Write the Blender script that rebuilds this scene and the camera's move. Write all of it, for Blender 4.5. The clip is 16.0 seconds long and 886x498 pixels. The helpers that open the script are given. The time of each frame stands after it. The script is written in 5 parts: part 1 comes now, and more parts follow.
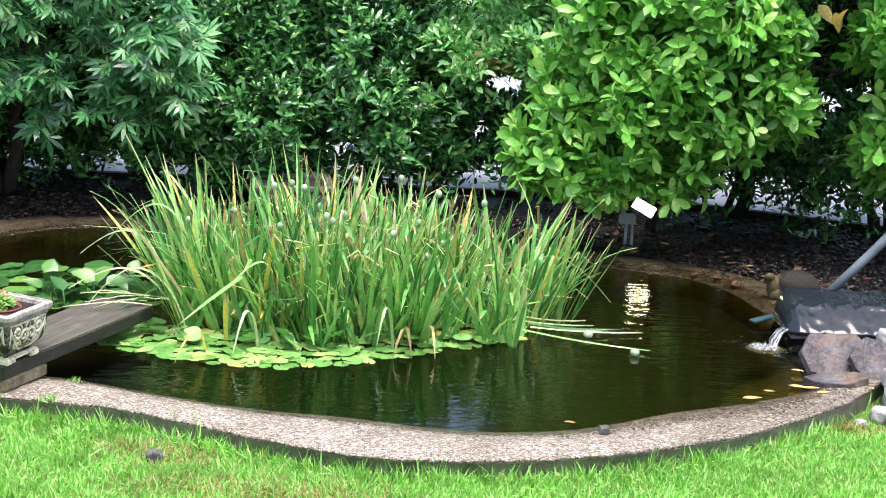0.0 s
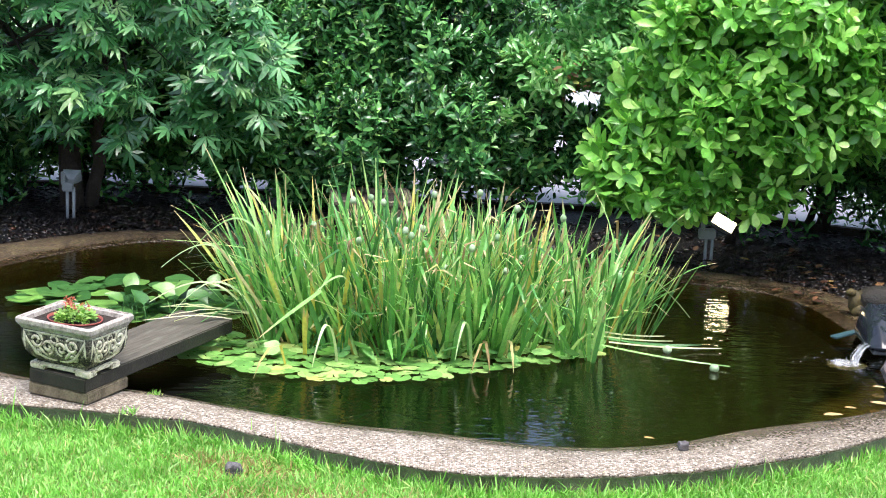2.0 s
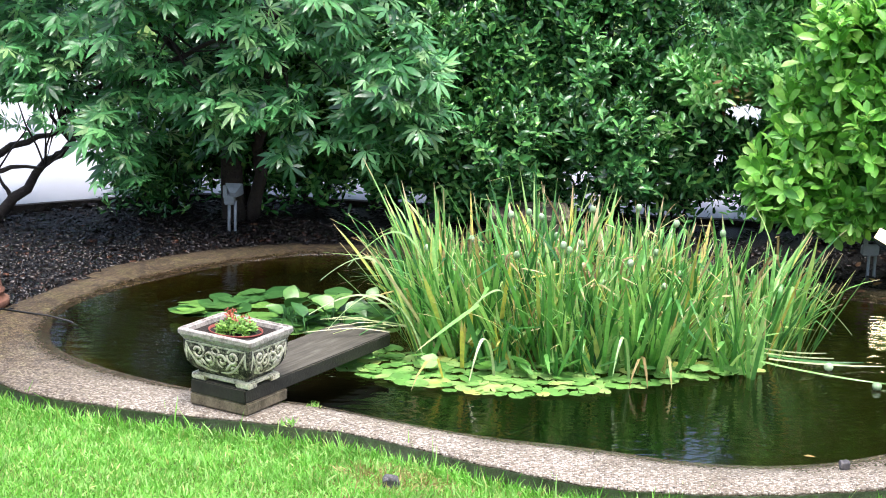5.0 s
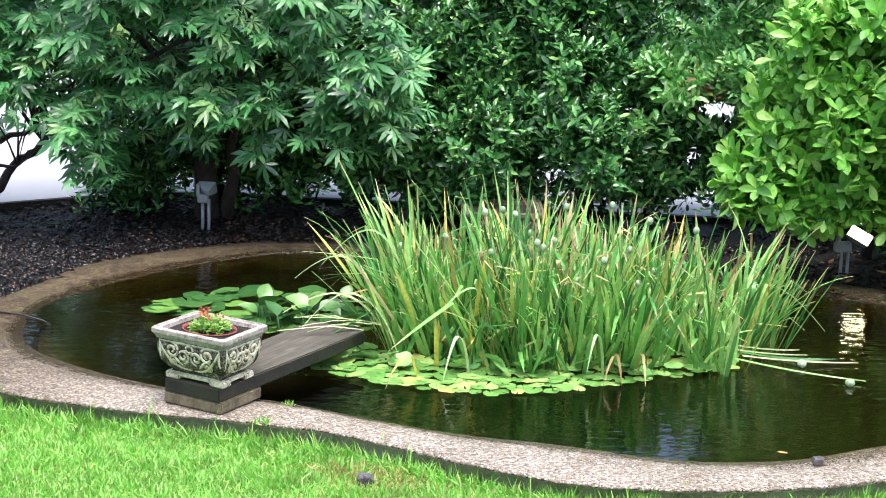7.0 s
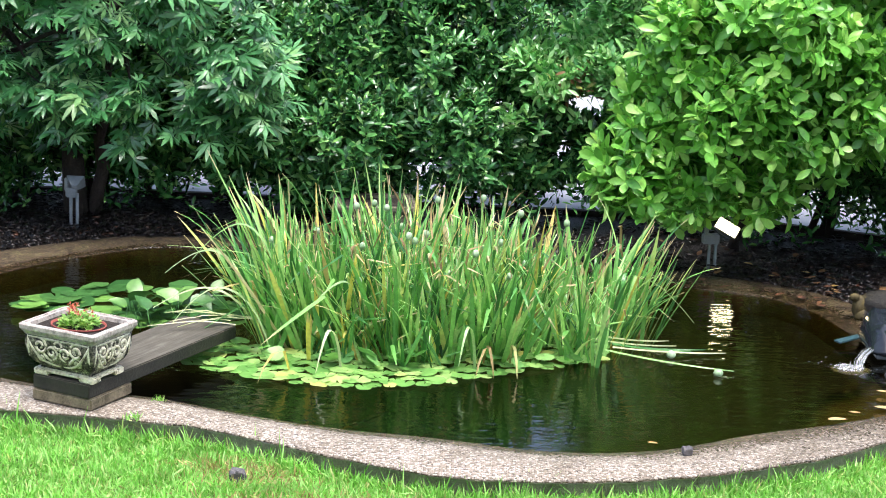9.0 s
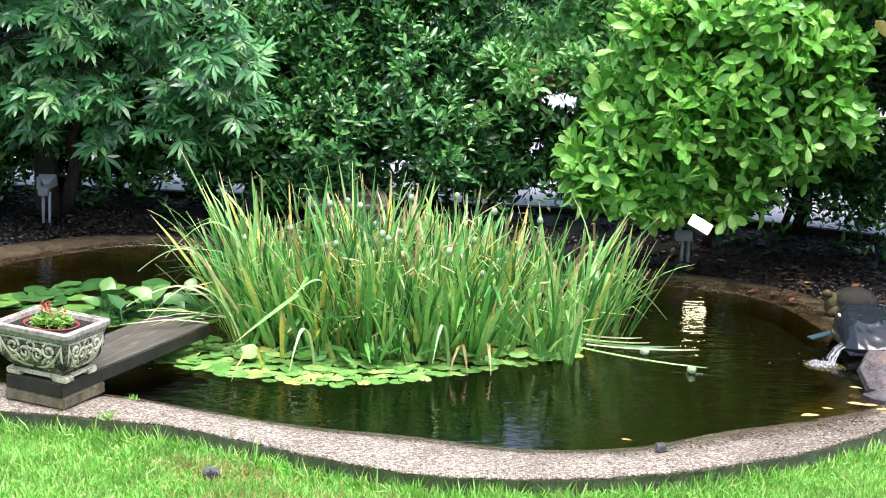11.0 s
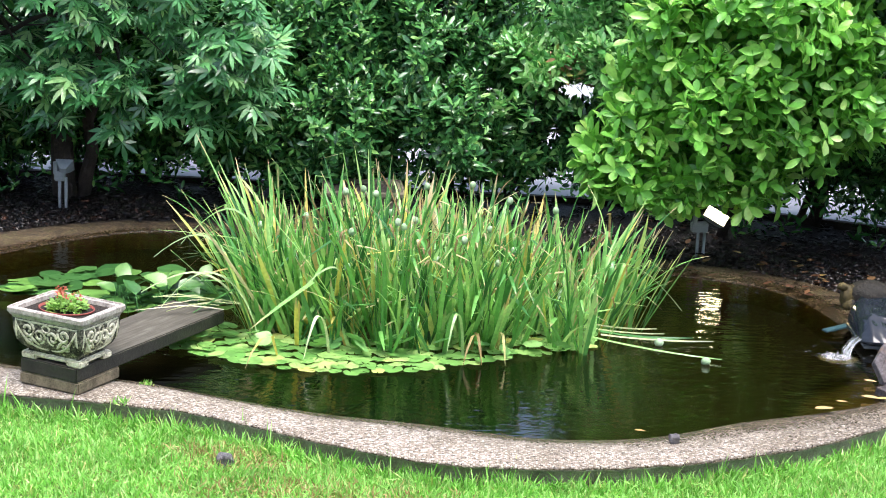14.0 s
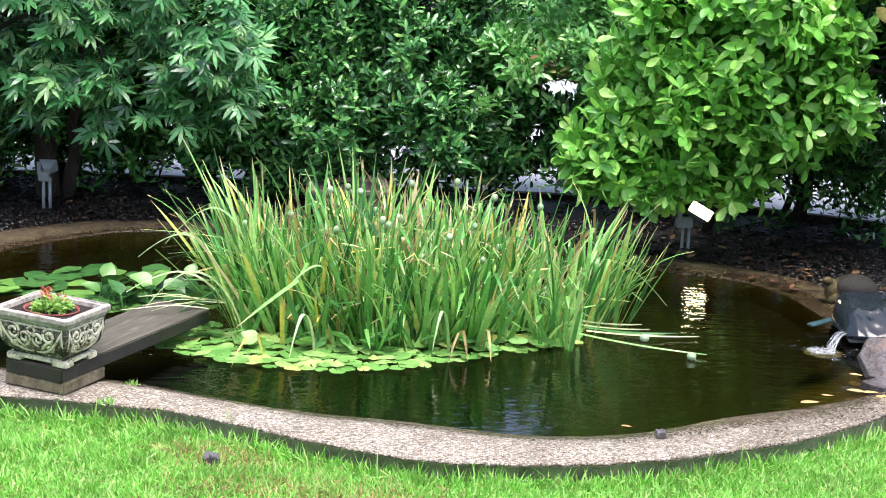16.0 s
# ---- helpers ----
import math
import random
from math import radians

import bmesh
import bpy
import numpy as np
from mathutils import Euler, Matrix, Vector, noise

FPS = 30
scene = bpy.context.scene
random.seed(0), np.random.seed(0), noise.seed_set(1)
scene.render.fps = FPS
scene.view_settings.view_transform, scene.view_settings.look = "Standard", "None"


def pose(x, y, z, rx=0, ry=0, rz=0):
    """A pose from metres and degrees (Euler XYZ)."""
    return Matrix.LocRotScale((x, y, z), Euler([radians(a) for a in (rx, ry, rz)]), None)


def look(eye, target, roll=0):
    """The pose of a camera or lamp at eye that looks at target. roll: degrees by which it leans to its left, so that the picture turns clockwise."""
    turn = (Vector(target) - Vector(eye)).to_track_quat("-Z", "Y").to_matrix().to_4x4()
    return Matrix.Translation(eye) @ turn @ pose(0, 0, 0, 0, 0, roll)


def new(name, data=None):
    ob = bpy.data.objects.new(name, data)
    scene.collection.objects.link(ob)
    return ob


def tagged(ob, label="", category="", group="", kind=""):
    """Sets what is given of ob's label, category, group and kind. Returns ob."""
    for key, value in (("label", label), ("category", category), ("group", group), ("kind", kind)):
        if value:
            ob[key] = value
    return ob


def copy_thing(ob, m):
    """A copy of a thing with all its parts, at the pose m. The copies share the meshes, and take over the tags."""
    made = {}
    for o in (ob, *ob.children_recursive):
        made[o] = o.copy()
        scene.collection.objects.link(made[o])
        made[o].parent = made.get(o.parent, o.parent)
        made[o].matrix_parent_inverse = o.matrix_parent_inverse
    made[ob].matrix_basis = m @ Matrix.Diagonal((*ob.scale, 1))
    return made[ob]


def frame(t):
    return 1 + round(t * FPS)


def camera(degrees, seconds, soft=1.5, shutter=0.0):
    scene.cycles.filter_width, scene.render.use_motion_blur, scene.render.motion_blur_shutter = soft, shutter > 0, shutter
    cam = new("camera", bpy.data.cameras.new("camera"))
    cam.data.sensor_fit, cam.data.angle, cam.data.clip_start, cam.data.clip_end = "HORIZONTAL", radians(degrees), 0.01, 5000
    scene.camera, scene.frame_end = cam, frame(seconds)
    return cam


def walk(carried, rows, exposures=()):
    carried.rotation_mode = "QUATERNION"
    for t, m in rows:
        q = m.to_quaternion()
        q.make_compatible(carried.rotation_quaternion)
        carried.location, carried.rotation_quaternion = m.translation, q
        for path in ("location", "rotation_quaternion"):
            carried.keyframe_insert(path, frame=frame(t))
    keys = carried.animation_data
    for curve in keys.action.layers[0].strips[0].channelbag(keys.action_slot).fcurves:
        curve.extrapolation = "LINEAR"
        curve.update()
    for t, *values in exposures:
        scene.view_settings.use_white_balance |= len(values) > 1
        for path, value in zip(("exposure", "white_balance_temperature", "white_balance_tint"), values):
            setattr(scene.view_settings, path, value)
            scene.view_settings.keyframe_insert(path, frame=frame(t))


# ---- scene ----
FOV = 25.97
EYE = (0.0, 0.0, 3.45)
cam = camera(FOV, 16.0, soft=1.0)
# seconds, then the turn of the camera in degrees (it stands still on a terrace and pans)
ROWS = [
    (0.0, 75.723, -2.684, -1.506),
    (0.5, 75.851, -2.528, -0.914),
    (1.0, 75.924, -2.584, -0.551),
    (1.5, 76.019, -2.428, -0.036),
    (2.0, 76.061, -2.232, 0.801),
    (2.5, 76.158, -2.004, 1.727),
    (3.0, 76.232, -1.709, 3.058),
    (3.5, 76.283, -1.603, 4.211),
    (4.0, 76.351, -1.589, 4.806),
    (4.2, 76.356, -1.644, 5.076),
    (6.3, 76.284, -1.243, 5.649),
    (6.5, 76.284, -1.221, 5.484),
    (7.0, 76.295, -1.457, 4.657),
    (7.5, 76.281, -1.517, 3.876),
    (8.0, 76.280, -1.685, 3.085),
    (8.5, 76.234, -1.865, 2.055),
    (9.0, 76.216, -2.101, 0.876),
    (9.5, 76.271, -2.039, 0.202),
    (9.7, 76.314, -1.938, -0.024),
    (12.0, 76.027, -2.333, 0.161),
    (12.5, 75.979, -2.497, 0.120),
    (13.0, 75.925, -2.446, 0.312),
    (13.5, 75.899, -2.447, 0.392),
    (14.0, 75.820, -2.588, 0.654),
    (14.5, 75.842, -2.523, 0.658),
    (15.0, 75.666, -2.403, 0.652),
    (15.5, 75.652, -2.364, 0.450),
    (16.0, 75.763, -2.261, 0.110),
]

walk(cam, [(t, pose(*EYE, a, b, c)) for t, a, b, c in ROWS], exposures=[(0.0, 1.57), (16.0, 1.57)])

# ---- light: a bright overcast day ----
world = bpy.data.worlds.new("overcast_sky")
scene.world = world
world.use_nodes = True
wn = world.node_tree
sky = wn.nodes.new("ShaderNodeTexSky")
sky.sky_type = "NISHITA"
sky.sun_disc = False
sky.sun_elevation = radians(77)
sky.sun_rotation = radians(151)
sky.air_density = 1.0
sky.dust_density = 4.0
sky.ozone_density = 1.0
cloud = wn.nodes.new("ShaderNodeHueSaturation")
cloud.inputs["Saturation"].default_value = 1.0
wn.links.new(sky.outputs[0], cloud.inputs["Color"])
wn.links.new(cloud.outputs[0], wn.nodes["Background"].inputs[0])
wn.nodes["Background"].inputs[1].default_value = 0.155
sun = bpy.data.lights.new("sun", "SUN")
sun.energy = 1.85
sun.angle = radians(35)
sun.color = (1.0, 0.965, 1.0)
sun_ob = new("sun", sun)
sun_ob.matrix_world = look((1.4, 9.2, 13), (0, 12, 0))


# ---- material helpers ----
def material(name, rough=0.6, spec=0.5):
    m = bpy.data.materials.new(name)
    m.use_nodes = True
    nt = m.node_tree
    b = nt.nodes["Principled BSDF"]
    b.inputs["Roughness"].default_value = rough
    b.inputs["Specular IOR Level"].default_value = spec
    return m, nt, b


def ramp(nt, fac, stops):
    r = nt.nodes.new("ShaderNodeValToRGB")
    e = r.color_ramp.elements
    while len(e) < len(stops):
        e.new(0.5)
    for el, (p, c) in zip(e, stops):
        el.position, el.color = p, (*c, 1)
    nt.links.new(fac, r.inputs[0])
    return r.outputs[0]


def math_node(nt, op, a, b=0.0, clamp=False):
    n = nt.nodes.new("ShaderNodeMath")
    n.operation, n.use_clamp = op, clamp
    for i, v in enumerate((a, b)):
        if isinstance(v, (int, float)):
            n.inputs[i].default_value = v
        else:
            nt.links.new(v, n.inputs[i])
    return n.outputs[0]


def where(nt, stretch=(1, 1, 1)):
    """World place, stretched, so that the pattern has its real size."""
    g = nt.nodes.new("ShaderNodeNewGeometry")
    mp = nt.nodes.new("ShaderNodeMapping")
    mp.inputs["Scale"].default_value = stretch
    nt.links.new(g.outputs["Position"], mp.inputs[0])
    return mp.outputs[0]


def grain(nt, scale, detail=4.0, rough=0.6, stretch=(1, 1, 1)):
    n = nt.nodes.new("ShaderNodeTexNoise")
    n.inputs["Scale"].default_value = scale
    n.inputs["Detail"].default_value = detail
    n.inputs["Roughness"].default_value = rough
    nt.links.new(where(nt, stretch), n.inputs["Vector"])
    return n.outputs["Fac"]


def cells(nt, scale, out="Color", feature="F1"):
    n = nt.nodes.new("ShaderNodeTexVoronoi")
    n.feature = feature
    n.inputs["Scale"].default_value = scale
    nt.links.new(where(nt), n.inputs["Vector"])
    return n.outputs[out]


def mix(nt, fac, a, b, blend="MIX"):
    n = nt.nodes.new("ShaderNodeMix")
    n.data_type, n.blend_type = "RGBA", blend
    for i, v in ((0, fac), (6, a), (7, b)):
        if isinstance(v, (int, float)):
            n.inputs[i].default_value = v
        elif isinstance(v, tuple):
            n.inputs[i].default_value = (*v, 1)
        else:
            nt.links.new(v, n.inputs[i])
    return n.outputs[2]


def bump(nt, b, height, strength=0.5, distance=0.01):
    n = nt.nodes.new("ShaderNodeBump")
    n.inputs["Strength"].default_value = strength
    n.inputs["Distance"].default_value = distance
    nt.links.new(height, n.inputs["Height"])
    nt.links.new(n.outputs[0], b.inputs["Normal"])


def chance(nt):
    """A number for each piece, whether it is an object of its own or an island of a joined mesh."""
    o = nt.nodes.new("ShaderNodeObjectInfo")
    g = nt.nodes.new("ShaderNodeNewGeometry")
    s = math_node(nt, "ADD", o.outputs["Random"], g.outputs["Random Per Island"])
    return math_node(nt, "FRACT", s)


def mottled(name, dark, light, rough=0.7, scale=6.0, fine=60.0, relief=0.3, distance=0.004, spec=0.4):
    m, nt, b = material(name, rough, spec)
    a = grain(nt, scale, 5)
    f = grain(nt, fine, 3)
    s = math_node(nt, "ADD", math_node(nt, "MULTIPLY", a, 0.6), math_node(nt, "MULTIPLY", f, 0.4))
    nt.links.new(ramp(nt, s, [(0.3, dark), (0.7, light)]), b.inputs["Base Color"])
    bump(nt, b, f, relief, distance)
    return m


def foliage(name, stops, rough=0.45, glow=0.3, spec=0.4, vein=40.0, tip=None):
    """Leaf: colour by piece, fine mottling, light shining through. tip: colour of withered ends, by the 'along' attribute."""
    m, nt, b = material(name, rough, spec)
    r = chance(nt)
    c = ramp(nt, r, stops)
    f = grain(nt, vein, 3)
    c = mix(nt, 0.55, c, ramp(nt, f, [(0.25, (0.45, 0.45, 0.4)), (0.75, (1.25, 1.25, 1.2))]), "MULTIPLY")
    if tip:
        at = nt.nodes.new("ShaderNodeAttribute")
        at.attribute_name = "along"
        w = math_node(nt, "ADD", at.outputs["Fac"], math_node(nt, "MULTIPLY", math_node(nt, "SUBTRACT", math_node(nt, "FRACT", math_node(nt, "MULTIPLY", r, 7.3)), 0.55), 0.26))
        w = math_node(nt, "ADD", w, math_node(nt, "MULTIPLY", math_node(nt, "SUBTRACT", f, 0.5), 0.3))
        c = mix(nt, ramp(nt, w, [(0.92, (0, 0, 0)), (1.0, (0.9, 0.9, 0.9))]), c, tip)
    nt.links.new(c, b.inputs["Base Color"])
    bump(nt, b, f, 0.25, 0.003)
    t = nt.nodes.new("ShaderNodeBsdfTranslucent")
    nt.links.new(mix(nt, 1.0, c, (1.2, 1.2, 0.9), "MULTIPLY"), t.inputs["Color"])
    ms = nt.nodes.new("ShaderNodeMixShader")
    ms.inputs[0].default_value = glow
    nt.links.new(b.outputs[0], ms.inputs[1])
    nt.links.new(t.outputs[0], ms.inputs[2])
    nt.links.new(ms.outputs[0], nt.nodes["Material Output"].inputs[0])
    return m


# ---- materials ----
LAWN = mottled("lawn_soil", (0.05, 0.09, 0.015), (0.12, 0.2, 0.03), 0.9, 3, 40, 0.6, 0.01)
GRASS = foliage("grass", [(0.0, (0.14, 0.4, 0.05)), (0.5, (0.27, 0.6, 0.12)), (0.85, (0.4, 0.68, 0.22)), (1.0, (0.54, 0.56, 0.22))], 0.45, 0.33, 0.4, 4)
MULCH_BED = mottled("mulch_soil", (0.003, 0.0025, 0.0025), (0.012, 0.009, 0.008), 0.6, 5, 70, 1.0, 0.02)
HEDGE_LEAF = foliage("hedge_leaf", [(0.0, (0.015, 0.065, 0.02)), (0.5, (0.055, 0.205, 0.054)), (0.85, (0.14, 0.38, 0.1)), (1.0, (0.25, 0.48, 0.13))], 0.24, 0.1, 0.65, 30)
MAPLE_LEAF = foliage("palmate_leaf", [(0.0, (0.02, 0.09, 0.03)), (0.4, (0.075, 0.27, 0.085)), (0.8, (0.175, 0.48, 0.165)), (1.0, (0.34, 0.54, 0.22))], 0.3, 0.22, 0.65, 30)
MAGNOLIA_LEAF = foliage("obovate_leaf", [(0.0, (0.085, 0.27, 0.04)), (0.5, (0.18, 0.49, 0.075)), (0.88, (0.34, 0.67, 0.14)), (1.0, (0.5, 0.74, 0.24))], 0.36, 0.32, 0.55, 25)
YELLOW_LEAF = foliage("yellow_leaf", [(0.0, (0.58, 0.36, 0.1)), (0.6, (0.68, 0.49, 0.17)), (1.0, (0.72, 0.6, 0.34))], 0.5, 0.3)
BLADE = foliage("iris_blade", [(0.0, (0.03, 0.13, 0.035)), (0.3, (0.11, 0.34, 0.075)), (0.62, (0.235, 0.52, 0.135)), (0.88, (0.42, 0.64, 0.22)), (0.95, (0.68, 0.6, 0.13)), (0.985, (0.5, 0.37, 0.17)), (1.0, (0.6, 0.54, 0.36))], 0.32, 0.28, 0.55, 30, tip=(0.46, 0.36, 0.2))
POD = foliage("seed_pod", [(0.0, (0.26, 0.4, 0.22)), (1.0, (0.42, 0.54, 0.36))], 0.45, 0.1)
PAD = foliage("lily_pad", [(0.0, (0.11, 0.28, 0.06)), (0.5, (0.19, 0.39, 0.1)), (0.9, (0.35, 0.53, 0.17)), (1.0, (0.58, 0.55, 0.15))], 0.28, 0.1, 0.6, 16)
PAD_DEEP = foliage("arum_leaf", [(0.0, (0.022, 0.08, 0.02)), (0.6, (0.05, 0.145, 0.038)), (1.0, (0.15, 0.31, 0.065))], 0.3, 0.12, 0.45, 18)
RAISED_PAD = foliage("raised_lily_leaf", [(0.0, (0.07, 0.22, 0.06)), (0.5, (0.15, 0.37, 0.11)), (1.0, (0.3, 0.54, 0.18))], 0.32, 0.18, 0.4, 16)
BARK = mottled("bark", (0.014, 0.01, 0.009), (0.05, 0.037, 0.03), 0.85, 12, 60, 1.0, 0.015)
BLACK_LINER = mottled("wet_black_liner", (0.008, 0.01, 0.014), (0.02, 0.024, 0.032), 0.08, 8, 26, 0.1, 0.01, 0.35)
GREY_METAL = mottled("painted_grey", (0.15, 0.17, 0.19), (0.26, 0.285, 0.31), 0.4, 10, 90, 0.1, 0.001)
PIPE = mottled("grey_plastic_pipe", (0.07, 0.085, 0.1), (0.14, 0.165, 0.185), 0.35, 7, 50, 0.1, 0.002)
BLACK_RUBBER = mottled("black_cable", (0.008, 0.008, 0.008), (0.02, 0.02, 0.02), 0.5, 20, 90, 0.1, 0.001)
TERRACOTTA_PALE = mottled("weathered_terracotta", (0.08, 0.032, 0.02), (0.2, 0.095, 0.06), 0.8, 12, 70, 0.3, 0.003)
TERRACOTTA = mottled("terracotta", (0.17, 0.035, 0.028), (0.3, 0.075, 0.06), 0.7, 20, 80, 0.2, 0.002)
SOIL = mottled("potting_soil", (0.006, 0.005, 0.004), (0.035, 0.025, 0.018), 0.95, 40, 150, 1.0, 0.01)
SLAB = mottled("concrete_slab", (0.03, 0.025, 0.014), (0.25, 0.205, 0.135), 0.85, 16, 90, 0.8, 0.004)
ROCK_PALE = mottled("pale_rock", (0.16, 0.16, 0.15), (0.42, 0.42, 0.4), 0.75, 7, 40, 0.8, 0.015)
DARK_STONE = mottled("dark_stone", (0.04, 0.04, 0.045), (0.14, 0.13, 0.13), 0.7, 30, 120, 0.8, 0.006)
NECK = mottled("yellowed_stone", (0.012, 0.01, 0.004), (0.1, 0.075, 0.02), 0.75, 20, 60, 0.6, 0.006)
ORNAMENT = mottled("mossy_ornament", (0.0025, 0.0025, 0.002), (0.013, 0.01, 0.005), 0.75, 16, 60, 0.9, 0.01)


def plank_wood():
    m, nt, b = material("weathered_wood", 0.75, 0.3)
    n = nt.nodes.new("ShaderNodeTexNoise")
    n.inputs["Scale"].default_value = 7
    n.inputs["Detail"].default_value = 6
    tc = nt.nodes.new("ShaderNodeTexCoord")
    mp = nt.nodes.new("ShaderNodeMapping")
    mp.inputs["Scale"].default_value = (9, 0.7, 9)
    nt.links.new(tc.outputs["Object"], mp.inputs[0])
    nt.links.new(mp.outputs[0], n.inputs["Vector"])
    s = math_node(nt, "ADD", math_node(nt, "MULTIPLY", n.outputs["Fac"], 0.6), math_node(nt, "MULTIPLY", grain(nt, 5, 4), 0.4))
    nt.links.new(ramp(nt, s, [(0.3, (0.034, 0.029, 0.022)), (0.55, (0.08, 0.073, 0.056)), (0.75, (0.155, 0.145, 0.117))]), b.inputs["Base Color"])
    bump(nt, b, n.outputs["Fac"], 0.6, 0.006)
    return m


def sepwet(nt):
    """A number for each pebble, so that the wet edge dissolves pebble by pebble."""
    s = nt.nodes.new("ShaderNodeSeparateColor")
    nt.links.new(cells(nt, 85), s.inputs[0])
    return s.outputs[1]


def aggregate():
    """Exposed-aggregate concrete: small rounded pebbles of several colours in a cement bed."""
    m, nt, b = material("exposed_aggregate", 0.7, 0.35)
    c = cells(nt, 85)
    sep = nt.nodes.new("ShaderNodeSeparateColor")
    nt.links.new(c, sep.inputs[0])
    pebble = ramp(nt, sep.outputs[0], [(0.0, (0.04, 0.032, 0.025)), (0.25, (0.15, 0.122, 0.092)), (0.55, (0.265, 0.232, 0.19)), (0.85, (0.49, 0.455, 0.4)), (1.0, (0.2, 0.19, 0.185))])
    d = cells(nt, 85, "Distance")
    c2 = mix(nt, ramp(nt, d, [(0.45, (0, 0, 0)), (0.75, (1, 1, 1))]), pebble, (0.17, 0.145, 0.115))
    big = grain(nt, 2.2, 5)
    c3 = mix(nt, 0.8, c2, ramp(nt, big, [(0.35, (0.78, 0.74, 0.68)), (0.62, (1.08, 1.06, 1.04))]), "MULTIPLY")
    stain_shade = math_node(nt, "MULTIPLY", grain(nt, 1.6, 6, 0.7), 1.0)
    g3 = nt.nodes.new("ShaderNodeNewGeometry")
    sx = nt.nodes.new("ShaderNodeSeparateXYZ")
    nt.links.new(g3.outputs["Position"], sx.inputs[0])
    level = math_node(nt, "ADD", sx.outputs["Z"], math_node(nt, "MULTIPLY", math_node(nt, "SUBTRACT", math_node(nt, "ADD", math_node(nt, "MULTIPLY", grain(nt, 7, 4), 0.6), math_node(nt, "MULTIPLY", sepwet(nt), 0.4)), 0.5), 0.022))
    # brown stain mixed with painted tree shade, stronger on the far coping
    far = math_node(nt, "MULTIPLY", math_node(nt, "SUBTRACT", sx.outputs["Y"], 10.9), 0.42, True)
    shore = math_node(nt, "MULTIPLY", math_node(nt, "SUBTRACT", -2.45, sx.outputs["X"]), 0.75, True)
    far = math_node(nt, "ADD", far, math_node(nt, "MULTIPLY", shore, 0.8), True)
    # extra weight to the right, where the magnolia's shade is painted in
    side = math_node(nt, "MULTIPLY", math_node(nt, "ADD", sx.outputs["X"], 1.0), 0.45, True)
    stain_shade = math_node(nt, "MULTIPLY", far, math_node(nt, "ADD", math_node(nt, "ADD", 0.5, math_node(nt, "MULTIPLY", side, 0.25)), math_node(nt, "MULTIPLY", stain_shade, 0.9)), True)
    stain_shade_tint = ramp(nt, grain(nt, 14, 5, 0.7), [(0.38, (0.13, 0.1, 0.07)), (0.5, (0.35, 0.28, 0.19)), (0.62, (0.32, 0.31, 0.15)), (0.72, (0.64, 0.54, 0.4))])
    c3 = mix(nt, math_node(nt, "MULTIPLY", stain_shade, 1.25, True), c3, mix(nt, 1.0, c3, stain_shade_tint, "MULTIPLY"))
    spray = math_node(nt, "MULTIPLY", math_node(nt, "MULTIPLY", math_node(nt, "SUBTRACT", sx.outputs["X"], 0.4), 0.6, True), 0.0095)
    level = math_node(nt, "SUBTRACT", level, spray)
    wet = ramp(nt, math_node(nt, "MULTIPLY", level, 25.0), [(0.36, (1, 1, 1)), (0.56, (0, 0, 0))])
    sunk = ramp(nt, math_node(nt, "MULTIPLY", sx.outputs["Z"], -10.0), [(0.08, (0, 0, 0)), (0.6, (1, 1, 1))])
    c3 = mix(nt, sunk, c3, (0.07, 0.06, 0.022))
    nt.links.new(mix(nt, wet, c3, mix(nt, 1.0, c3, (0.4, 0.37, 0.33), "MULTIPLY")), b.inputs["Base Color"])
    nt.links.new(ramp(nt, wet, [(0.0, (0.7, 0.7, 0.7)), (1.0, (0.25, 0.25, 0.25))]), b.inputs["Roughness"])
    bump(nt, b, math_node(nt, "SUBTRACT", 1.0, d), 0.7, 0.006)
    return m


def lichen_stone(name, shift, coarse=0.55):
    """Pale cast stone with black and green lichen."""
    m, nt, b = material(name, 0.85, 0.3)
    a = grain(nt, 16, 6, 0.7)
    f = grain(nt, 75, 4, 0.7)
    s = math_node(nt, "ADD", math_node(nt, "MULTIPLY", a, coarse), math_node(nt, "MULTIPLY", f, 1 - coarse))
    c = ramp(nt, s, [(0.36 + shift, (0.02, 0.02, 0.018)), (0.44 + shift, (0.16, 0.145, 0.11)), (0.52 + shift, (0.52, 0.48, 0.37)), (0.66 + shift, (0.76, 0.73, 0.58))])
    g = grain(nt, 9, 3)
    c = mix(nt, ramp(nt, g, [(0.5, (0, 0, 0)), (0.7, (0.6, 0.6, 0.6))]), c, mix(nt, 0.6, c, (0.6, 0.56, 0.32), "MULTIPLY"))
    nt.links.new(c, b.inputs["Base Color"])
    bump(nt, b, f, 0.8, 0.006)
    return m


def pond_floor():
    """Olive algae on the shelf; light lost in deep water painted darker."""
    m, nt, b = material("pond_floor", 0.9, 0.3)
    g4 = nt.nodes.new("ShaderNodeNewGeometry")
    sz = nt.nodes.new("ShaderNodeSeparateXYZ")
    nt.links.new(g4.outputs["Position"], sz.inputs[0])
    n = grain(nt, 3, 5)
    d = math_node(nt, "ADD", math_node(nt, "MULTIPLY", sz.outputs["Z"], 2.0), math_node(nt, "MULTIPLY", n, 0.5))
    # darker with depth and towards the far side, for light lost in water
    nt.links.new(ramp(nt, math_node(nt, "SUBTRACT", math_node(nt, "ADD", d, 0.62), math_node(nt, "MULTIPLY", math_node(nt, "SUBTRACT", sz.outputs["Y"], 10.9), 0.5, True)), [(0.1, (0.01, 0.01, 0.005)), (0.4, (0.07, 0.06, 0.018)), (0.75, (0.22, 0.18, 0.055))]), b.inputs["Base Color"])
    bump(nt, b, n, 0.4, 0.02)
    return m


